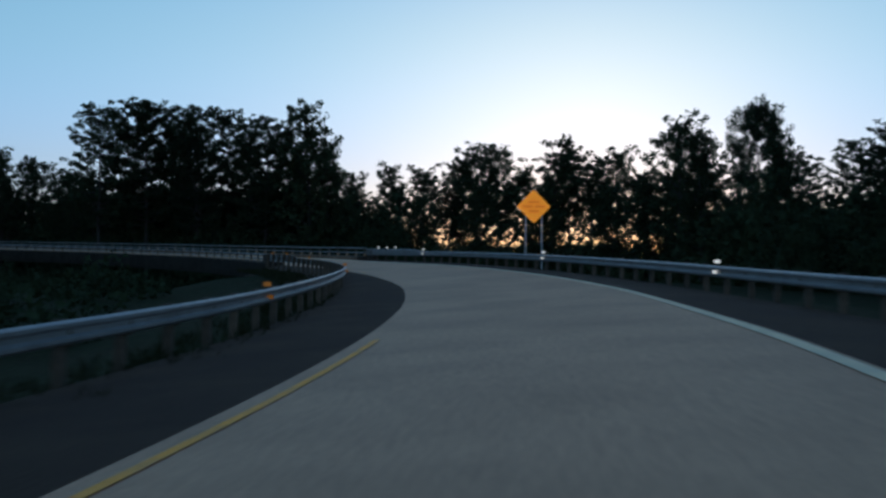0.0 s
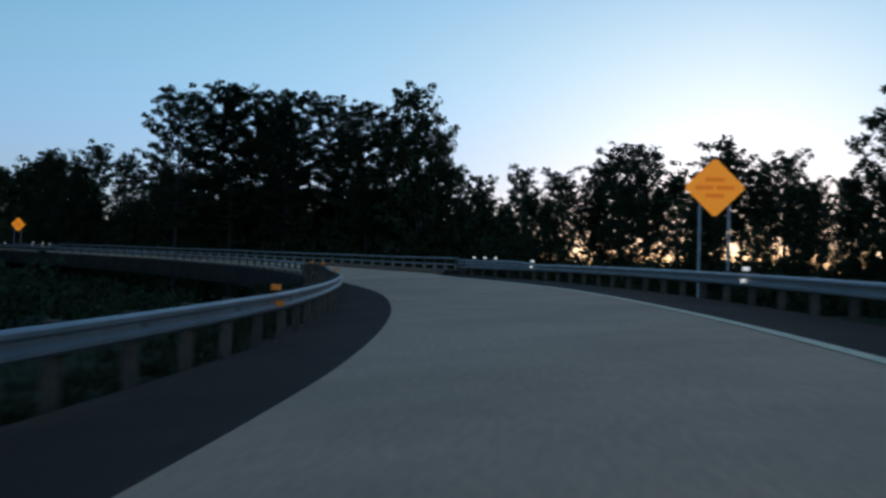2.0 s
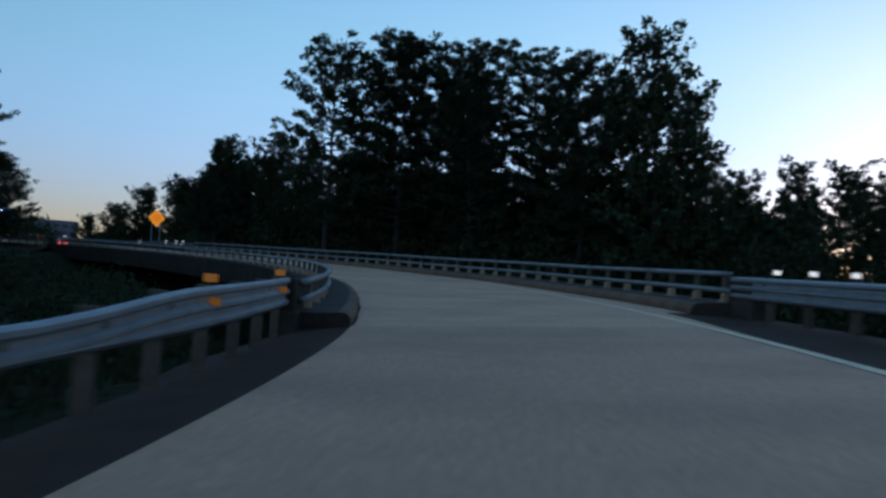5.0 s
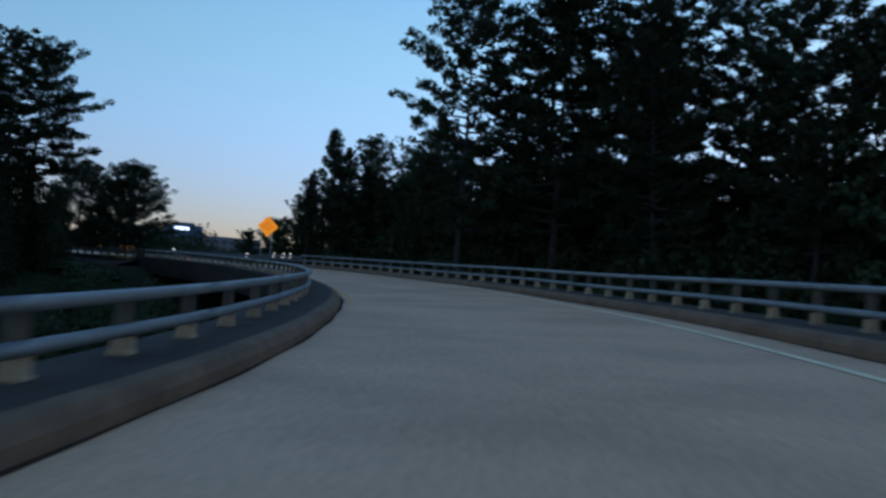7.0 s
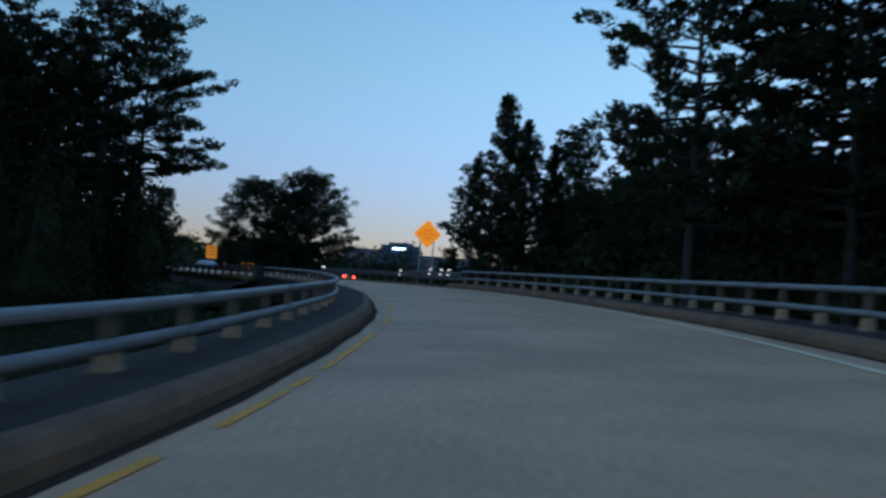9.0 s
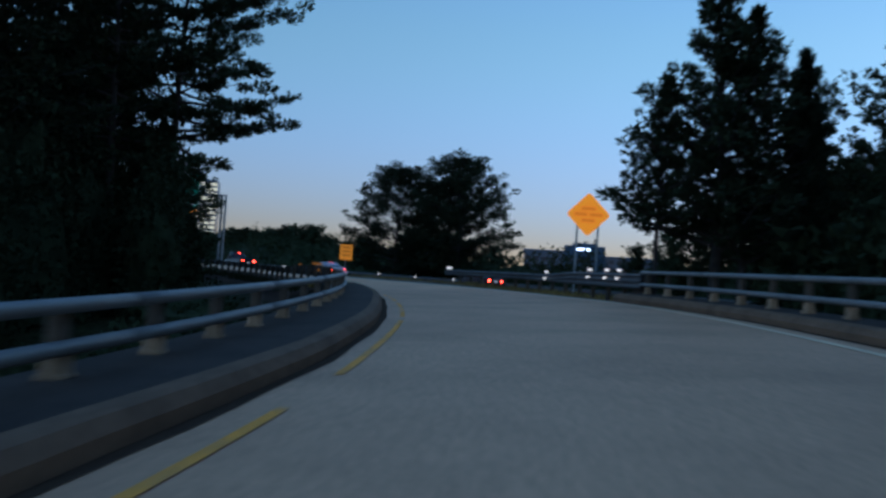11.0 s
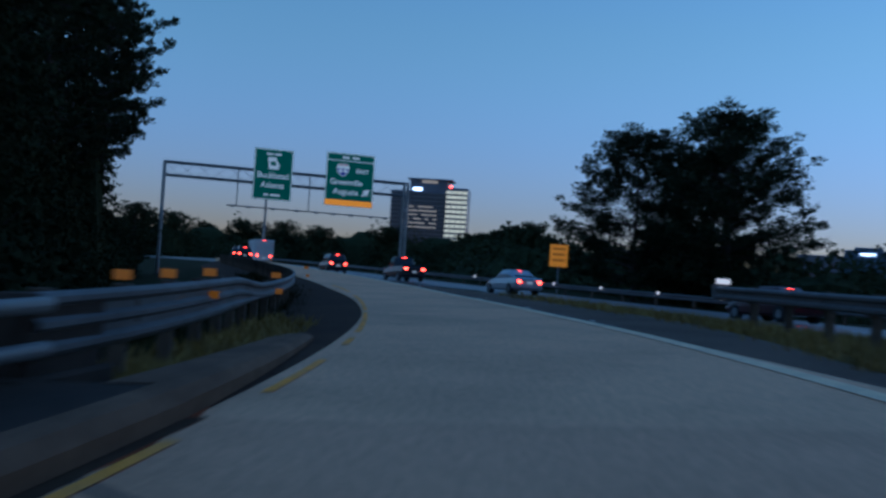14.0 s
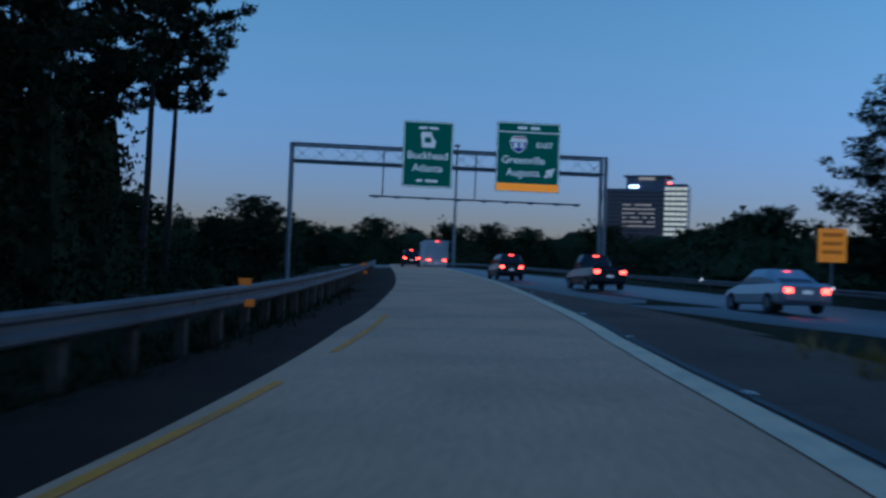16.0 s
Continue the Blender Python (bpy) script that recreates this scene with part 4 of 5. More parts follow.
# ---- signs ----
def diamond(name, place, turn, diag, legs, label, ground_z):
    g = empty(name, pose(place[0], place[1], place[2], 0, 0, turn), label, "road sign")
    h = diag / 2
    bm = bmesh.new()
    v = []
    for y in (-0.012, 0.012):
        ring = []
        for k in range(4):
            for d in (-1, 1):
                a = k * math.pi / 2 + d * 0.07
                ring.append(bm.verts.new((h * 0.985 * math.cos(a), y, h * 0.985 * math.sin(a))))
        v.append(ring)
    bm.faces.new(v[0][::-1])
    bm.faces.new(v[1])
    for k in range(8):
        bm.faces.new((v[0][k], v[0][(k + 1) % 8], v[1][(k + 1) % 8], v[1][k]))
    bmesh.ops.recalc_face_normals(bm, faces=bm.faces[:])
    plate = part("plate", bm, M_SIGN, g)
    for z, w in ((0.28, 0.34), (0.0, 0.68), (-0.28, 0.32)):
        bm = bmesh.new()
        words = 1 if w < 0.4 else 2
        for k in range(words):
            a, b = -w * diag / 2 + k * (w * diag + 0.08) / words, -w * diag / 2 + (k + 1) * (w * diag + 0.08) / words - 0.08
            box(bm, a, b, -0.022, -0.014, z * diag / 2 - 0.085, z * diag / 2 + 0.085, 0.003)
        part("legend", bm, M_LEGEND_GLARE, plate, "faint dark line of lettering")
    for x in legs:
        bm = bmesh.new()
        box(bm, x - 0.04, x + 0.04, 0.015, 0.085, ground_z - place[2] - 0.4, 0.35, 0.008)
        part("post", bm, M_SIGNPOST, g, "dull steel channel post")
    return g


diamond("warning_sign", (5.38, 61.4, 5.55), 2, 1.93, (-0.48, 0.48), "orange diamond warning sign with dark lettering on two posts", 0.8)
diamond("warning_sign", (-76.7, 158.8, 9.35), 57, 1.9, (-0.47, 0.47), "orange diamond warning sign with dark lettering on two posts", 4.6)
g = empty("advisory_sign", pose(-146.2, 187.0, 9.4, 0, 0, 68), "tall orange rectangular sign with dark lettering beside the main road", "road sign")
bm = bmesh.new()
box(bm, -0.71, 0.71, -0.015, 0.015, -0.88, 0.88, 0.006)
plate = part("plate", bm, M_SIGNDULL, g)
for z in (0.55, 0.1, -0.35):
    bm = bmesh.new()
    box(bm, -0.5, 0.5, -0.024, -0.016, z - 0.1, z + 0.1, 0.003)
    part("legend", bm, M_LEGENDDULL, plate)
bm = bmesh.new()
box(bm, -0.06, 0.06, 0.02, 0.12, -4.0, 0.8, 0.01)
part("post", bm, M_STEEL, g)

# ---- sign gantry over the merge ----
gan = empty("sign_gantry", pose(-174.2, 159.2, 16.6, 0, 0, 86), "grey steel truss gantry carrying two green direction signs", "sign gantry")
SPAN = 24.2
M_GANTRY = mat("weathered_gantry_steel", (0.16, 0.16, 0.165), 0.6, 0.3, grain=0.12, grain_scale=3.0, stain=0.4, stain_scale=0.8)


def bar(name, a, b, r, parent=None, n=6, material=None):
    bm = bmesh.new()
    tube(bm, a, b, r, r, n)
    return part(name, bm, material or M_GANTRY, parent or gan)


for y in (0.0, 1.5):
    for z in (0.0, -1.25):
        bar("chord", (0, y, z), (SPAN, y, z), 0.09)
for i in range(16):
    a, b = i * SPAN / 16, (i + 1) * SPAN / 16
    bar("brace", (a, 0, -1.25 if i % 2 else 0), (b, 0, 0 if i % 2 else -1.25), 0.018)
    bar("brace", (a, 1.5, 0 if i % 2 else -1.25), (b, 1.5, -1.25 if i % 2 else 0), 0.018)
    bar("brace", (a, 0, 0), (a, 1.5, 0), 0.018)
# legs in the paler steel: light falling on them is put into the tone
for x in (0.1, SPAN - 0.1):
    for y in (0.0, 1.5):
        bar("leg", (x, y, 0), (x, y, -11.5), 0.15, n=8, material=M_STEEL)
    for z in range(4):
        bar("leg_brace", (x, 0, -2 - 2.4 * z), (x, 1.5, -3.6 - 2.4 * z), 0.04)
bar("walkway_rail", (6.0, -0.9, -3.75), (22.0, -0.9, -3.75), 0.05)
bar("walkway_rail", (6.0, -0.4, -3.75), (22.0, -0.4, -3.75), 0.05)
for x in (6.5, 8.0, 10.3, 12.6, 14.5, 16.2, 18.0, 20.0, 21.5):
    bar("lamp_arm", (x, -0.4, -3.75), (x, -1.6, -3.8), 0.04)
    bm = bmesh.new()
    box(bm, x - 0.2, x + 0.2, -1.8, -1.5, -3.95, -3.75, 0.03)
    part("sign_lamp", bm, M_STEEL, gan)
for x in (7.0, 14.0):
    bar("hanger", (x, -0.1, 0), (x, -0.1, -3.75), 0.05)


def flat_shape(name, outline, y0, y1, material, parent, label=""):
    """A thin plate cut to an outline of x and z, from y0 forward to y1."""
    bm = bmesh.new()
    bm.faces.new([bm.verts.new((x, y0, z)) for x, z in outline])
    r = bmesh.ops.extrude_face_region(bm, geom=bm.faces[:])
    bmesh.ops.translate(bm, vec=(0, y1 - y0, 0), verts=[q for q in r["geom"] if isinstance(q, bmesh.types.BMVert)])
    bmesh.ops.recalc_face_normals(bm, faces=bm.faces[:])
    return part(name, bm, material, parent, label)


# shield colours glow too, standing in for headlight they throw back
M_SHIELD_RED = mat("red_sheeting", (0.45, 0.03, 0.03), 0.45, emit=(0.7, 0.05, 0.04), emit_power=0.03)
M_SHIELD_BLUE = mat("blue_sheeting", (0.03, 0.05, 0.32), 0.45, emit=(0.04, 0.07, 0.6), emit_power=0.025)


def route_shield(plate, sx, sz, r, kind):
    if kind == "state":
        body = [(-0.85, 0.95), (0.35, 0.95), (0.5, 0.45), (0.95, -0.2), (0.8, -0.95), (-0.75, -0.95), (-0.85, 0.1), (-0.95, 0.5)]
        flat_shape("route_shield", [(sx + r * a, sz + r * b) for a, b in body], -0.252, -0.264, M_LEGEND, plate, "white state-outline route marker")
        flat_shape("legend_bar", [(sx + r * a, sz + r * b) for a, b in ((-0.45, -0.35), (0.35, -0.35), (0.35, 0.3), (-0.45, 0.3))], -0.266, -0.27, M_GREEN, plate)
    else:
        body = [(-0.85, 0.72), (-0.45, 0.95), (0.0, 0.85), (0.45, 0.95), (0.85, 0.72), (1.0, 0.2), (0.85, -0.45), (0.4, -0.9), (0.0, -1.1), (-0.4, -0.9), (-0.85, -0.45), (-1.0, 0.2)]
        flat_shape("route_shield", [(sx + r * a, sz + r * b) for a, b in body], -0.252, -0.262, M_LEGEND, plate, "white-edged route shield")
        flat_shape("shield_field", [(sx + 0.88 * r * a, sz + 0.88 * r * min(b, 0.32)) for a, b in body if b < 0.7], -0.263, -0.268, M_SHIELD_BLUE, plate)
        flat_shape("shield_band", [(sx + 0.88 * r * a, sz + 0.88 * r * max(b, 0.42)) for a, b in body if b > 0.6], -0.263, -0.268, M_SHIELD_RED, plate)
        for k in (-1, 1):
            flat_shape("legend_bar", [(sx + r * (0.36 * k + a), sz + r * b) for a, b in ((-0.24, -0.5), (0.24, -0.5), (0.24, 0.12), (-0.24, 0.12))], -0.269, -0.272, M_LEGEND, plate)


def direction_sign(x0, x1, z0, z1, lines, shield, strip, unread):
    bm = bmesh.new()
    box(bm, x0, x1, -0.25, -0.18, z0, z1, 0.02)
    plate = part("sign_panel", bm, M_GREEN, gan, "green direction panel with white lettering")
    bm = bmesh.new()
    w = 0.07
    for a, b, c, d in ((x0 + .04, x1 - .04, z0 + .04, z0 + .04 + w), (x0 + .04, x1 - .04, z1 - .04 - w, z1 - .04), (x0 + .04, x0 + .04 + w, z0 + .12, z1 - .12), (x1 - .04 - w, x1 - .04, z0 + .12, z1 - .12)):
        box(bm, a, b, -0.262, -0.252, c, d)
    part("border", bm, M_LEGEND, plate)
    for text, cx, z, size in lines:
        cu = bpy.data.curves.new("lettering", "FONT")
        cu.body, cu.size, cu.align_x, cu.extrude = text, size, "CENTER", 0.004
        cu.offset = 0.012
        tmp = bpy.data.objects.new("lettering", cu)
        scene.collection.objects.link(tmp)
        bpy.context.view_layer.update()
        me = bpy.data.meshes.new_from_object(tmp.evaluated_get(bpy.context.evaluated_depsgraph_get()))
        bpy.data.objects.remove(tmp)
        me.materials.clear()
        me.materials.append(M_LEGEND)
        ob = new("lettering", me)
        ob.parent = plate
        ob.matrix_basis = pose(cx, -0.256, z, 90, 0, 0)
    sx, sz, r, kind = shield
    route_shield(plate, sx, sz, r, kind)
    for a, b, c, d in unread:
        bm = bmesh.new()
        box(bm, a, b, -0.262, -0.252, c, d)
        part("legend_bar", bm, M_LEGEND, plate)
    if strip:
        bm = bmesh.new()
        tip = Vector((x1 - 0.35, -0.257, -1.0))
        tube(bm, tip + Vector((-0.75, 0, -0.75)), tip + Vector((-0.25, 0, -0.25)), 0.13, 0.13, 6)
        tube(bm, tip + Vector((-0.5, 0, -0.5)), tip, 0.42, 0.01, 6)
        bmesh.ops.scale(bm, vec=(1, 0.03, 1), space=Matrix.Translation((0, 0.257, 0)), verts=bm.verts[:])
        part("arrow", bm, M_LEGEND, plate, "white arrow up to the side")
        bm = bmesh.new()
        box(bm, x0 + 0.06, x1 - 0.06, -0.27, -0.254, z0 + 0.06, z0 + strip)
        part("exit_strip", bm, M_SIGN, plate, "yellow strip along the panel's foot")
    return plate


direction_sign(8.4, 12.2, -2.9, 2.1, [("Buckhead", 10.3, -0.75, 0.80), ("Atlanta", 10.3, -1.70, 0.80)], (10.3, 0.70, 0.62, "state"), 0, [(9.55, 10.2, 1.5, 1.68), (10.35, 11.05, 1.5, 1.68), (9.5, 9.95, -2.5, -2.3), (10.15, 11.1, -2.5, -2.3)])
direction_sign(15.5, 20.4, -2.9, 2.4, [("EAST", 19.2, 0.5, 0.58), ("Greenville", 17.6, -0.75, 0.80), ("Augusta", 17.6, -1.70, 0.80)], (17.2, 0.75, 0.66, "interstate"), 0.62, [(15.62, 20.28, 1.6, 1.68), (17.1, 17.8, 1.86, 2.08), (18.1, 18.8, 1.86, 2.08)])

# ---- far buildings ----
M_TOWER = mat("tower_wall", (0.10, 0.115, 0.155), 0.25, grain=0.1, grain_scale=0.1)
M_PANE = mat("dark_pane", (0.04, 0.05, 0.07), 0.12)
M_LITPANE = mat("lit_pane", (0.5, 0.45, 0.35), 0.4, emit=(1.0, 0.7, 0.38), emit_power=0.08)
M_LITBAND = mat("lit_band", (0.6, 0.6, 0.55), 0.4, emit=(1.0, 0.84, 0.42), emit_power=0.17)
M_LITSIGN = mat("lit_sign", (0.9, 0.95, 1.0), 0.4, emit=(0.85, 0.95, 1.0), emit_power=0.9)
tower = empty("office_tower", pose(-1066, 516, 20, 0, 0, 62), "dark glass office tower with lit floors and a bright roof sign", "office tower")
bm = bmesh.new()
box(bm, -36, 20.5, 0, 40, -30, 82, 0.6)
part("wall", bm, M_TOWER, tower)
bm = bmesh.new()
box(bm, 20.5, 43, 2, 36, -30, 87, 0.6)
part("wing", bm, M_TOWER, tower)
bm = bmesh.new()
box(bm, -17, 22, 4, 30, 82, 94, 0.5)
part("roof_house", bm, M_TOWER, tower)
rng = random.Random(7)
for f in range(18):
    for i in range(14):
        x = -35.6 + 4 * i
        lit = 8 < f < 15 and 3 < i < 12 and rng.random() < 0.75
        bm = bmesh.new()
        box(bm, x + 0.15, x + 3.85, -0.3, 0.2, 5 + f * 4.2, 8.6 + f * 4.2)
        pane = part("pane", bm, M_PANE, tower)
        if lit:
            bm = bmesh.new()
            box(bm, x + 0.15, x + 3.85, -0.42, -0.3, 6.4 + f * 4.2, 7.7 + f * 4.2)
            part("lit_ceiling", bm, M_LITPANE, pane, "dim warm office light")
for f in range(16):
    bm = bmesh.new()
    box(bm, 21.0, 42.6, 1.4, 2.2, 6.6 + f * 4.95, 9.5 + f * 4.95, 0.1)
    part("lit_floor", bm, M_LITBAND, tower, "brightly lit office floor")
    for k in range(1, 4):
        bm = bmesh.new()
        box(bm, 21.0 + 5.4 * k - 0.25, 21.0 + 5.4 * k + 0.25, 1.2, 2.0, 6.6 + f * 4.95, 9.5 + f * 4.95)
        part("mullion", bm, M_TOWER, tower)
bm = bmesh.new()
box(bm, -20, 27, 1.5, 33, 94, 95.4, 0.3)
part("roof_slab", bm, M_TOWER, tower)
bm = bmesh.new()
box(bm, -5, 11, 3.2, 4.0, 90.8, 93.6, 0.1)
part("roof_lights", bm, M_LITPANE, tower, "warm lit strip below the roof slab")
bm = bmesh.new()
box(bm, -14, -4.5, 2.2, 4.0, 82.6, 85.8, 0.3)
part("roof_sign", bm, M_LITSIGN, tower, "glowing white sign")
bm = bmesh.new()
box(bm, 24, 26, 3, 5, 86.8, 89.2, 0.2)
part("warning_lamp", bm, M_LAMPRED, tower, "small red warning lamp")

hall = empty("commercial_building", pose(-518, 575, ground_height(-518, 575) - 0.5, 0, 0, 46), "long dark commercial building with a lit white sign", "building")
M_BLUE = mat("blue_cladding", (0.05, 0.085, 0.14), 0.5, grain=0.1, grain_scale=0.3)
for name, x0, x1, y0, y1, top, mtl in (("wall", -37, -12, 0, 30, 32.0, M_TOWER), ("entrance_tower", -12, 13.5, -2.5, 26, 35.5, M_BLUE), ("wing", 13.5, 52, 1.0, 30, 30.0, M_TOWER), ("roof_house", -7, 8, 4, 16, 37.5, M_BLUE)):
    bm = bmesh.new()
    box(bm, x0, x1, y0, y1, 0, top, 0.25)
    part(name, bm, mtl, hall)
bm = bmesh.new()
box(bm, -4.3, 4.3, -3.2, -2.4, 32.5, 33.9, 0.2)
part("lit_sign", bm, M_LITSIGN, hall, "glowing white sign")
for f in range(4):
    for i in range(17):
        x = -36 + i * 5.2
        y = 0.0 if x < -13 else (-2.5 if x < 12.5 else 1.0)
        if -13.5 < x + 3.4 and x < -12 or 12.5 < x + 3.4 and x < 13.5:
            continue
        bm = bmesh.new()
        box(bm, x, x + 3.4, y - 0.15, y + 0.3, 12 + f * 4.4, 14.2 + f * 4.4)
        part("window", bm, M_PANE, hall)

# far wooded ridge closing the view all round
FARS = []
for i in range(46):
    a = -0.62 + i * 0.037
    d = 380 + 25 * math.sin(i * 1.7) + (45 if i % 2 else 0)
    FARS.append((-96 - d * math.cos(a - 0.1), 160 + d * math.sin(a - 0.1), 24.5 + 1.2 * math.sin(i * 2.3) + 1.6 * math.sin(i * 0.6) - (6.0 if 0.72 < a < 1.02 else 0.0) + (2.6 if 26 < i < 33 else 1.2 if 16 < i < 27 else 0.0)))
for i in range(40):
    a = 0.15 + i * 0.13
    d = 330 + 40 * math.sin(i * 1.3)
    x, y = -60 + d * math.sin(a + 1.15), 90 + d * math.cos(a + 1.15)
    FARS.append((x, y, 19 + 3 * math.sin(i * 2.1)))
CLOSING = len(FARS)
for i in range(14):
    FARS.append((-205 - 16 * i, 140 - 3 * i + random.uniform(-4, 4), 15 + 0.4 * i + random.uniform(-1, 1)))
for i in range(16):
    FARS.append((-190 - 14 * i, 206 + 5.5 * i + random.uniform(-3, 3), 14.3 + 0.6 * i + random.uniform(-1.0, 1.0)))
undergrowth("far_wood_edge", [(x, y, 13.0, max(5.0, 0.97 * (top - ground_height(x, y)))) for x, y, top in FARS[:CLOSING] if not (abs(x - 5) < 90 and y > 200)], "dark edge of the far woods", leaf=0.9, density=15.0)
undergrowth("far_wood_edge", [(x, y, 9.0, max(4.0, 0.86 * (top - ground_height(x, y)))) for x, y, top in FARS[CLOSING:]], "dark leafy edge of the woods beside the main road", leaf=0.58, density=23)


def wood_core(line, label, fill=1.0):
    """The dense inside of a wood: a rumpled bank under the leafy edge."""
    verts, faces, n = [], [], 9
    for i, (x, y, top) in enumerate(line):
        a, b = line[max(0, i - 1)], line[min(len(line) - 1, i + 1)]
        d = Vector((b[0] - a[0], b[1] - a[1], 0)).normalized()
        z0 = ground_height(x, y) - 1.0
        ends = math.sqrt(min(1.0, (i + 0.2) / 6, (len(line) - 0.8 - i) / 6))
        for k in range(n):
            w = k / (n - 1) * 2 - 1
            px, py = x + d.y * 9 * w, y - d.x * 9 * w
            heads = min(1.0, 2.4 * abs(noise.noise(Vector((px * 0.075, py * 0.075, 0.5)))))
            h = fill * (top - z0) * (0.80 + 0.20 * heads) * (1 - w ** 4) * ends + 0.5 * noise.noise(Vector((px * 0.5, py * 0.5, k)))
            verts.append((px, py, z0 + max(0.0, h if abs(w) < 0.99 else 0.0)))
        if i:
            faces += [((i - 1) * n + k, (i - 1) * n + k + 1, i * n + k + 1, i * n + k) for k in range(n - 1)]
    return tagged(raw("far_wood_interior", verts, faces, M_LEAF2, smooth=True), label, "woods", kind="stuff")


def dense(line, step=2.5):
    """The same line with a point every few metres."""
    out = []
    for a, b in zip(line, line[1:]):
        n = max(1, int(math.hypot(b[0] - a[0], b[1] - a[1]) / step))
        out += [tuple(a[j] + (b[j] - a[j]) * k / n + (random.uniform(-0.3, 0.3) if j == 2 else 0) for j in range(3)) for k in range(n)]
    return out + [line[-1]]


far_line = []
for i in range(42):
    a = -0.72 + 0.04 * i
    far_line.append((-96 - 402 * math.cos(a), 160 + 402 * math.sin(a), 23.0 + 1.2 * math.sin(i * 2.1) - (6.0 if 0.62 < a < 0.92 else 0.0) + 3.4 * smooth_step(0.1, 0.3, a) * (1 - smooth_step(0.42, 0.6, a))))
wood_core(dense(far_line), "dense dark inside of the far woods")
wood_core(dense(FARS[CLOSING:CLOSING + 14]), "dense dark inside of the woods along the ramp", 0.74)
wood_core(dense(FARS[CLOSING + 14:]), "dense dark inside of the woods along the main road", 0.74)
for i, (x, y, top) in enumerate(FARS):
    if abs(x - 5) < 90 and y > 200 or 46 <= i < CLOSING:
        continue
    tree("far", x, y, top - 0.6, i % 4, random.uniform(1.5, 2.0), group="far woods")


# ---- vehicles on the main road ----
def loft(name, sections, material, parent, label=""):
    """A closed body lofted through rings of equal count, each a list of points."""
    verts = [p for ring in sections for p in ring]
    n = len(sections[0])
    faces = [(i * n + k, i * n + (k + 1) % n, (i + 1) * n + (k + 1) % n, (i + 1) * n + k) for i in range(len(sections) - 1) for k in range(n)]
    faces += [tuple(range(n))[::-1], tuple(range((len(sections) - 1) * n, len(sections) * n))]
    ob = raw(name, verts, faces, material, parent, label, smooth=False)
    return ob


def ring(y, w, z0, z1, top):
    """A rounded body section at y: half width w below, top above."""
    return [(-w, y, z0 + 0.08), (-w * 0.9, y, z0), (w * 0.9, y, z0), (w, y, z0 + 0.08), (w, y, (z0 + z1) / 2), (top, y, z1 - 0.04), (top * 0.9, y, z1), (-top * 0.9, y, z1), (-top, y, z1 - 0.04), (-w, y, (z0 + z1) / 2)]


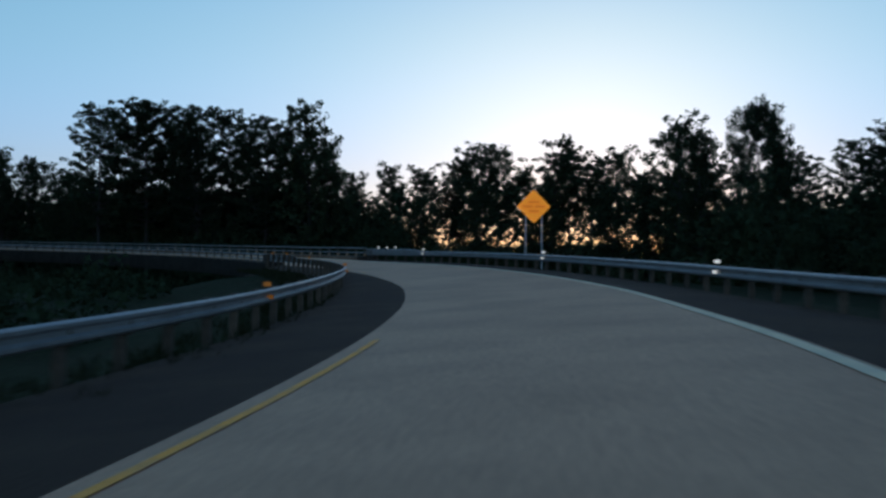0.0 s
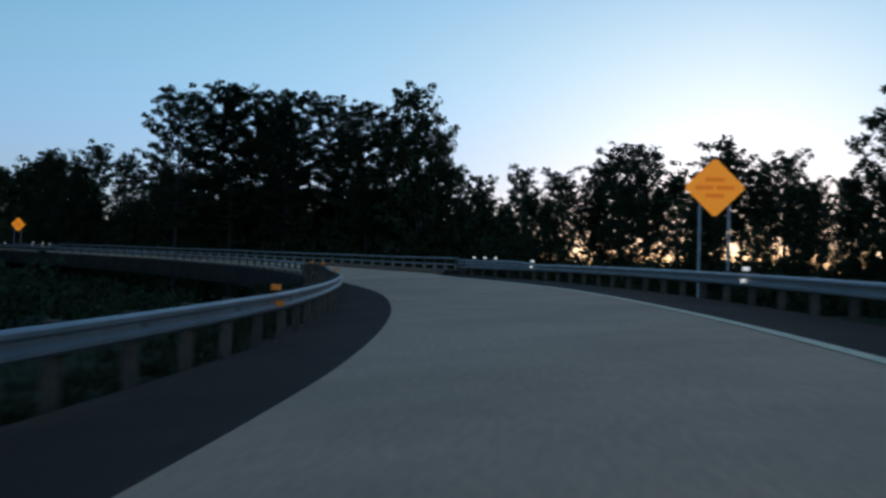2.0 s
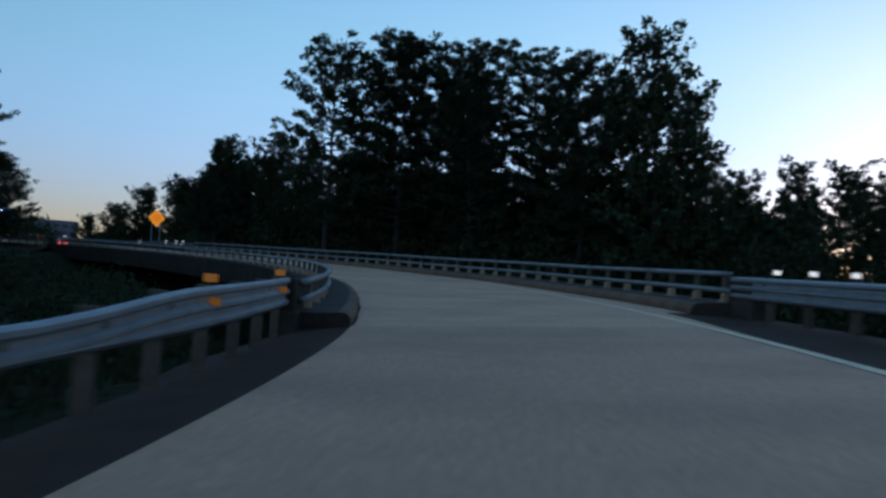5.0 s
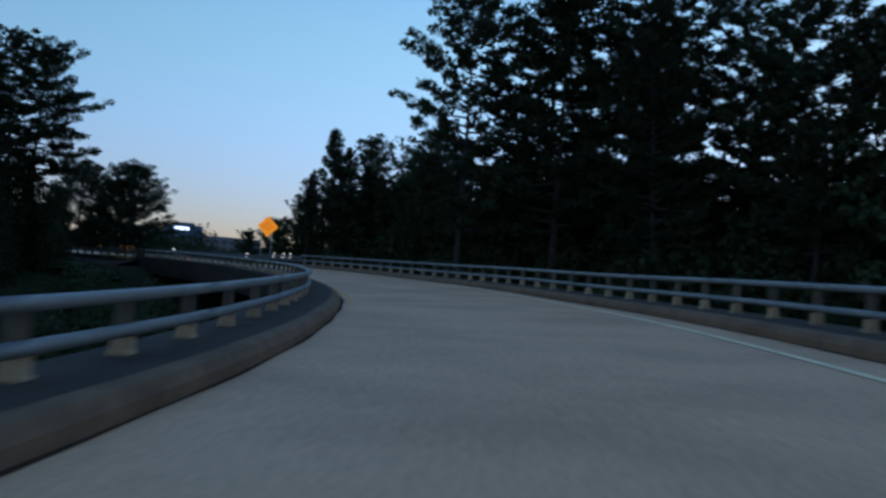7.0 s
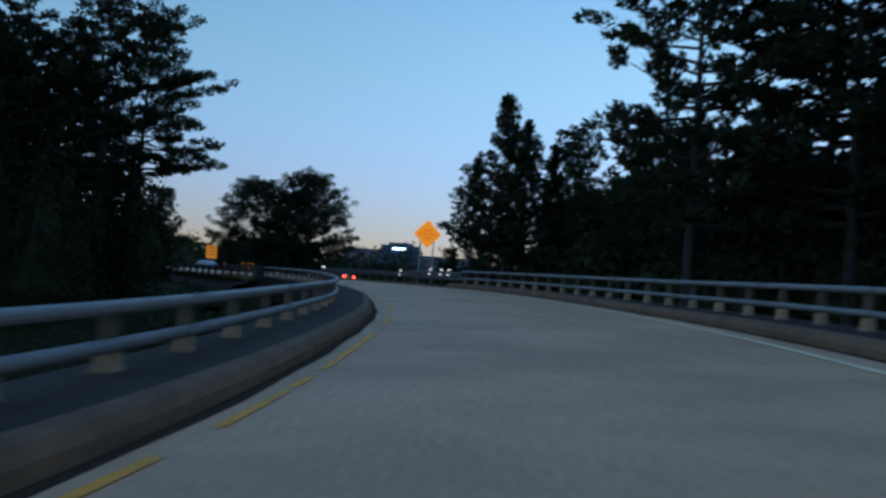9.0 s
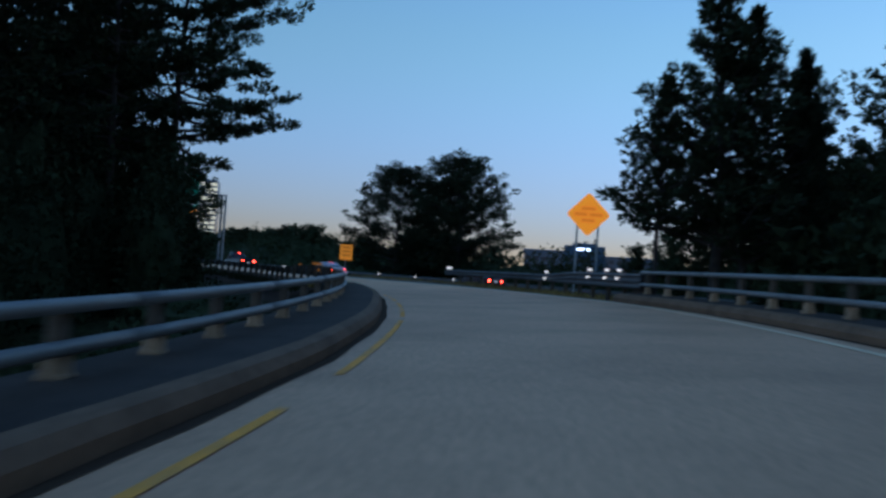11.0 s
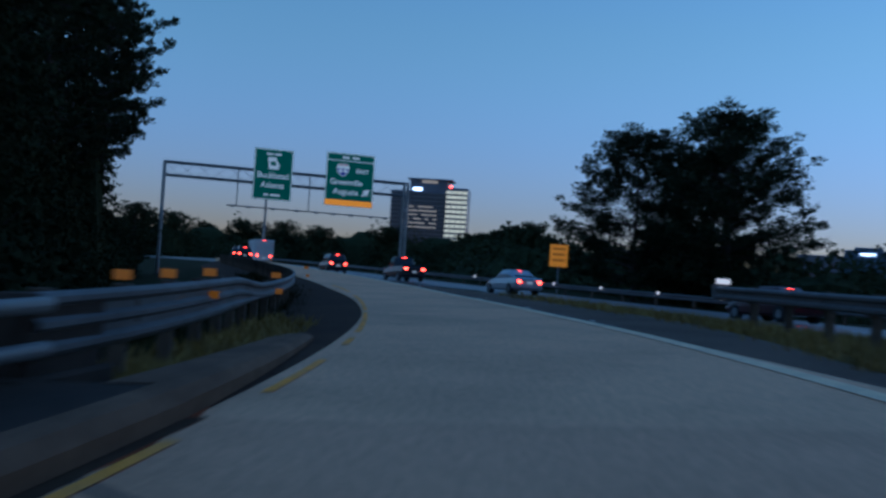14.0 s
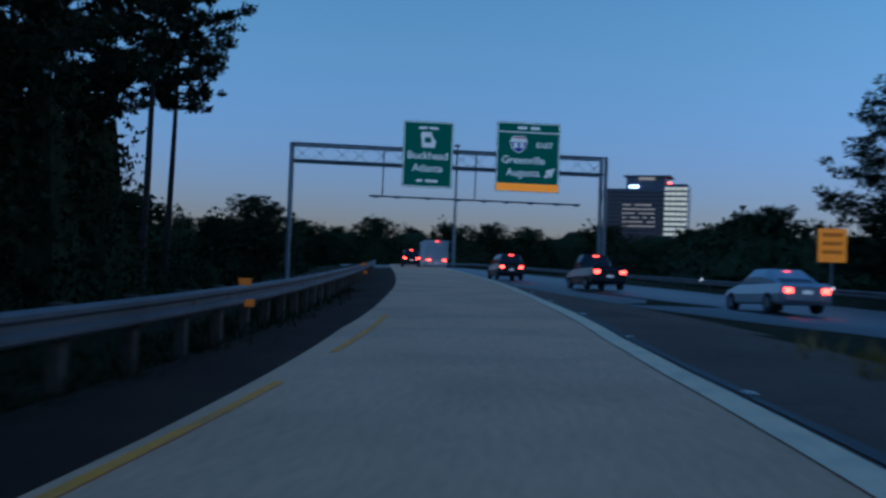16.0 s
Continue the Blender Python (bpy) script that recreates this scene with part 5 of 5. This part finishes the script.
def car(m, paint, label, kind="sedan", lamps=True):
    g = empty({"sedan": "car", "pickup": "pickup_truck", "suv": "car", "box": "box_truck"}[kind], m, label, {"sedan": "car", "suv": "car", "pickup": "pickup truck", "box": "truck"}[kind])
    L, W, body_h, roof = {"sedan": (4.7, 0.9, 0.98, 1.44), "suv": (4.6, 0.92, 1.1, 1.75), "pickup": (5.6, 0.98, 1.15, 1.88), "box": (7.0, 1.15, 1.2, 3.0)}[kind]
    h = L / 2
    loft("body", [ring(-h, W * 0.88, 0.42, body_h - 0.12, W * 0.8), ring(-h + 0.15, W * 0.97, 0.3, body_h, W * 0.9), ring(-h * 0.4, W, 0.26, body_h, W * 0.92), ring(h * 0.45, W, 0.26, body_h - 0.04, W * 0.92),
                  ring(h - 0.3, W * 0.95, 0.3, body_h - 0.22, W * 0.85), ring(h, W * 0.8, 0.4, body_h - 0.35, W * 0.7)], paint, g)
    cab = {"sedan": (-h * 0.72, -h * 0.35, h * 0.12, h * 0.45), "suv": (-h * 0.97, -h * 0.8, h * 0.15, h * 0.45), "pickup": (-h * 0.12, 0.0, h * 0.3, h * 0.52), "box": (h * 0.4, h * 0.45, h * 0.75, h * 0.95)}[kind]
    zt = roof if kind != "box" else 2.2
    cabin = loft("cabin", [ring(cab[0], W * 0.86, body_h - 0.06, body_h, W * 0.8), ring(cab[1], W * 0.86, body_h - 0.06, zt, W * 0.66), ring(cab[2], W * 0.86, body_h - 0.06, zt, W * 0.66), ring(cab[3], W * 0.84, body_h - 0.1, body_h - 0.02, W * 0.76)], paint, g)
    y0, y1 = cab[0], cab[1]
    raw("rear_window", [(-W * .66, y0 + 0.06 * (y1 - y0) - 0.02, body_h + 0.03), (W * .66, y0 + 0.06 * (y1 - y0) - 0.02, body_h + 0.03), (W * .56, y1 - 0.15 * (y1 - y0) - 0.02, zt - 0.1), (-W * .56, y1 - 0.15 * (y1 - y0) - 0.02, zt - 0.1)], [(0, 1, 2, 3)], M_GLASS, cabin)
    for sx in (-1, 1):
        raw("side_window", [(sx * W * .86, cab[1] - 0.1, body_h + 0.04), (sx * W * .86, cab[3] - 0.4, body_h + 0.04), (sx * W * .70, cab[2] - 0.05, zt - 0.12), (sx * W * .70, cab[1] + 0.05, zt - 0.12)], [(0, 1, 2, 3)], M_GLASS, cabin)
    if kind == "box":
        bm = bmesh.new()
        box(bm, -1.2, 1.2, -h, h * 0.35, 1.0, roof, 0.05)
        part("cargo_box", bm, mat("pale_box", (0.5, 0.5, 0.5), 0.6, stain=0.3), g)
    if kind == "pickup":
        bm = bmesh.new()
        box(bm, -W * 0.85, W * 0.85, -h + 0.1, -h * 0.15, body_h - 0.01, body_h + 0.05, 0.02)
        part("bed_cover", bm, M_TYRE, g)
    for sx in (-1, 1):
        for y in (-h * 0.6, h * 0.62):
            bm = bmesh.new()
            tube(bm, (sx * (W - 0.2), y, 0.33), (sx * (W + 0.01), y, 0.33), 0.33, 0.33, 16)
            wh = part("wheel", bm, M_TYRE, g)
            bm = bmesh.new()
            tube(bm, (sx * (W - 0.1), y, 0.33), (sx * (W + 0.02), y, 0.33), 0.2, 0.18, 12)
            part("rim", bm, M_STEEL, wh)
        bm = bmesh.new()
        box(bm, sx * W * 0.55 if sx > 0 else -W * 0.85, sx * W * 0.85 if sx > 0 else -W * 0.55, -h - 0.03, -h + 0.12, body_h - 0.34, body_h - 0.16, 0.03)
        part("tail_lamp", bm, M_LAMPRED, g)
    bm = bmesh.new()
    box(bm, -0.17, 0.17, -h - 0.035, -h - 0.01, 0.62, 0.74, 0.01)
    part("number_plate", bm, M_LEGEND, g)
    bm = bmesh.new()
    box(bm, -0.15, 0.15, cab[1] - 0.12, cab[1] - 0.05, zt - 0.1, zt - 0.05, 0.01) if kind != "box" else box(bm, -0.1, 0.1, -h - 0.03, -h, roof - 0.15, roof - 0.08, 0.01)
    part("brake_lamp", bm, M_LAMPRED, g)
    return g


P_SILVER = mat("silver_paint", (0.45, 0.47, 0.5), 0.3, 0.5)
P_DARK = mat("dark_paint", (0.02, 0.022, 0.028), 0.25)
P_RED = mat("maroon_paint", (0.05, 0.012, 0.015), 0.3)
P_WHITE = mat("white_paint", (0.6, 0.6, 0.58), 0.35)


def lane(x, off):
    """A pose on the main road at x, off metres from its near edge, heading along it."""
    return pose(x, main_edge(x) + off, main_height(x) + 0.01, -1.1, 0, 88.3)


car(lane(-129.0, 4.4), P_SILVER, "silver sedan with its tail lamps lit on the main road")
car(lane(-150.0, 4.2), P_DARK, "dark pickup truck with lit tail lamps on the main road", "pickup")
car(lane(-108.0, 7.0), P_RED, "maroon sedan with lit tail lamps on the main road")
car(lane(-167.0, 2.6), P_DARK, "dark car with lit tail lamps on the main road", "suv")
car(lane(-205.0, 2.2), P_WHITE, "pale box truck with lit tail lamps on the main road", "box")


# guardrail on the far side of the main road, with reflectors
g = empty("guardrail", pose(-130, main_edge(-130) + 12.4, main_height(-130), 0, 0, 0), "low grey guardrail with clear reflectors beyond the main road", "guardrail")
inv = g.matrix_basis.inverted()
for x in np.arange(-40, -300, -8.0):
    verts, faces = [], []
    for xx in (x, x - 8.0):
        y, z = main_edge(xx) + 12.4, main_height(xx)
        verts += [(xx, y + a, z + b) for a, b in ((0, 0.72), (-0.06, 0.68), (-0.06, 0.62), (0, 0.57), (-0.06, 0.51), (-0.06, 0.45), (0, 0.41), (0.02, 0.41), (0.02, 0.72))]
    faces = [(k, (k + 1) % 9, 9 + (k + 1) % 9, 9 + k) for k in range(9)] + [tuple(range(9)), tuple(range(17, 8, -1))]
    ob = raw("rail_panel", verts, faces, M_SHADED_STEEL, g)
    ob.matrix_parent_inverse = inv
    for k in range(2):
        bm = bmesh.new()
        xx = x - 2 - 4 * k
        box(bm, xx - 0.07, xx + 0.07, main_edge(xx) + 12.43, main_edge(xx) + 12.58, main_height(xx) - 0.7, main_height(xx) + 0.7, 0.01)
        ob = part("post", bm, M_POST, g)
        ob.matrix_parent_inverse = inv
for x in (-119.0, -125.5, -132.5, -139.5, -147.0, -155.0, -170.0):
    bm = bmesh.new()
    y, z = main_edge(x) + 12.33, main_height(x)
    box(bm, x - 0.02, x + 0.02, y - 0.10, y + 0.10, z + 0.62, z + 0.80, 0.01)
    ob = part("reflector", bm, M_CLEAR, g)
    ob.matrix_parent_inverse = inv

# raised markers beside the broad edge line
marker = None
for k in range(14):
    q = 198.0 + 6.1 * k
    if marker is None:
        bm = bmesh.new()
        box(bm, -0.055, 0.055, -0.05, 0.05, 0, 0.022, 0.012)
        marker = part("pavement_marker", bm, mat("stud_lens", (0.75, 0.7, 0.6), 0.35))
        marker.matrix_basis = along(q, line_right(q) + 0.27, 0.0)
        tagged(marker, "small pale raised reflective marker on the pavement", "road stud", "studs along the edge line")
    else:
        copy_thing(marker, along(q, line_right(q) + 0.27, 0.0))
for s_, u_ in ((305, -1.0), (322, -0.5)):
    p = at(s_, u_, 0.0)
    car(pose(p.x, p.y, p.z + 0.01, 1.1, 0, heading(s_)), P_DARK, "dark car with lit tail lamps farther along the ramp", "suv")

# high-mast pole beyond the gantry
g = empty("light_pole", pose(-268.5, 188.5, main_height(-268.5) - 0.3), "tall thin grey high-mast light pole", "light pole")
bm = bmesh.new()
tube(bm, (0, 0, -0.5), (0, 0, 21.3), 0.30, 0.14, 10)
part("mast", bm, M_STEEL, g)
bm = bmesh.new()
tube(bm, (0, 0, 20.9), (0, 0, 21.2), 0.55, 0.5, 12)
part("lamp_ring", bm, M_STEEL, g)



# grass of the wedge between ramp and main road
def blades(name, spots, label, mtl):
    rng = np.random.default_rng(3)
    v, f = [], []
    for p, h in spots:
        for k in range(7):
            a, l = rng.uniform(0, 6.28), h * rng.uniform(0.5, 1.2)
            d = np.array((math.cos(a), math.sin(a), 0))
            b = np.array(p) + rng.normal(size=3) * (0.12, 0.12, 0)
            n = len(v)
            w = np.array((-d[1], d[0], 0)) * 0.018
            v += [b - w, b + w, b + d * l * 0.3 + (0, 0, l * 0.6) + w * 0.6, b + d * l * 0.6 + (0, 0, l)]
            f += [(n, n + 1, n + 2), (n, n + 2, n + 3)]
    return tagged(raw(name, [tuple(q) for q in v], f, mtl), label, "grass", kind="stuff")


rng = random.Random(12)
spots = []
for k in range(5200):
    s_ = rng.uniform(176, 223)
    a = at(s_, line_right(s_) + 0.8 + 1.0 * smooth_step(184, 200, s_), -0.05)
    b = Vector((a.x + 0.6, main_edge(a.x) - 0.3, main_height(a.x) - 0.05))
    if b.y > a.y + 0.1 and a.x > -106.2 - 2.5 * rng.random() ** 3:
        t_ = rng.random() ** 0.8
        spots.append((a.lerp(b, t_), rng.uniform(0.12, 0.34)))
blades("grass", spots, "yellowish rough grass between ramp and main road", M_BLADE)
spots = []
for k in range(1500):
    s_ = rng.uniform(2, 80)
    spots.append((at(s_, -4.4 - rng.random() * 2.2, -0.15 - rng.random() * 0.2), rng.uniform(0.1, 0.3)))
for k in range(1200):
    s_ = rng.uniform(185, 240)
    spots.append((at(s_, -3.9 - rng.random() * 2.0, -0.12 - rng.random() * 0.2), rng.uniform(0.1, 0.3)))
blades("grass", spots, "dark rough grass below the guardrails", M_GRASS)
spots = [(at(rng.uniform(185.5, 196), -3.25 - rng.random() * 0.9, -0.08), rng.uniform(0.12, 0.3)) for k in range(420)]
blades("grass", spots, "green grass clump behind the kerb after the bridge", M_BLADE)
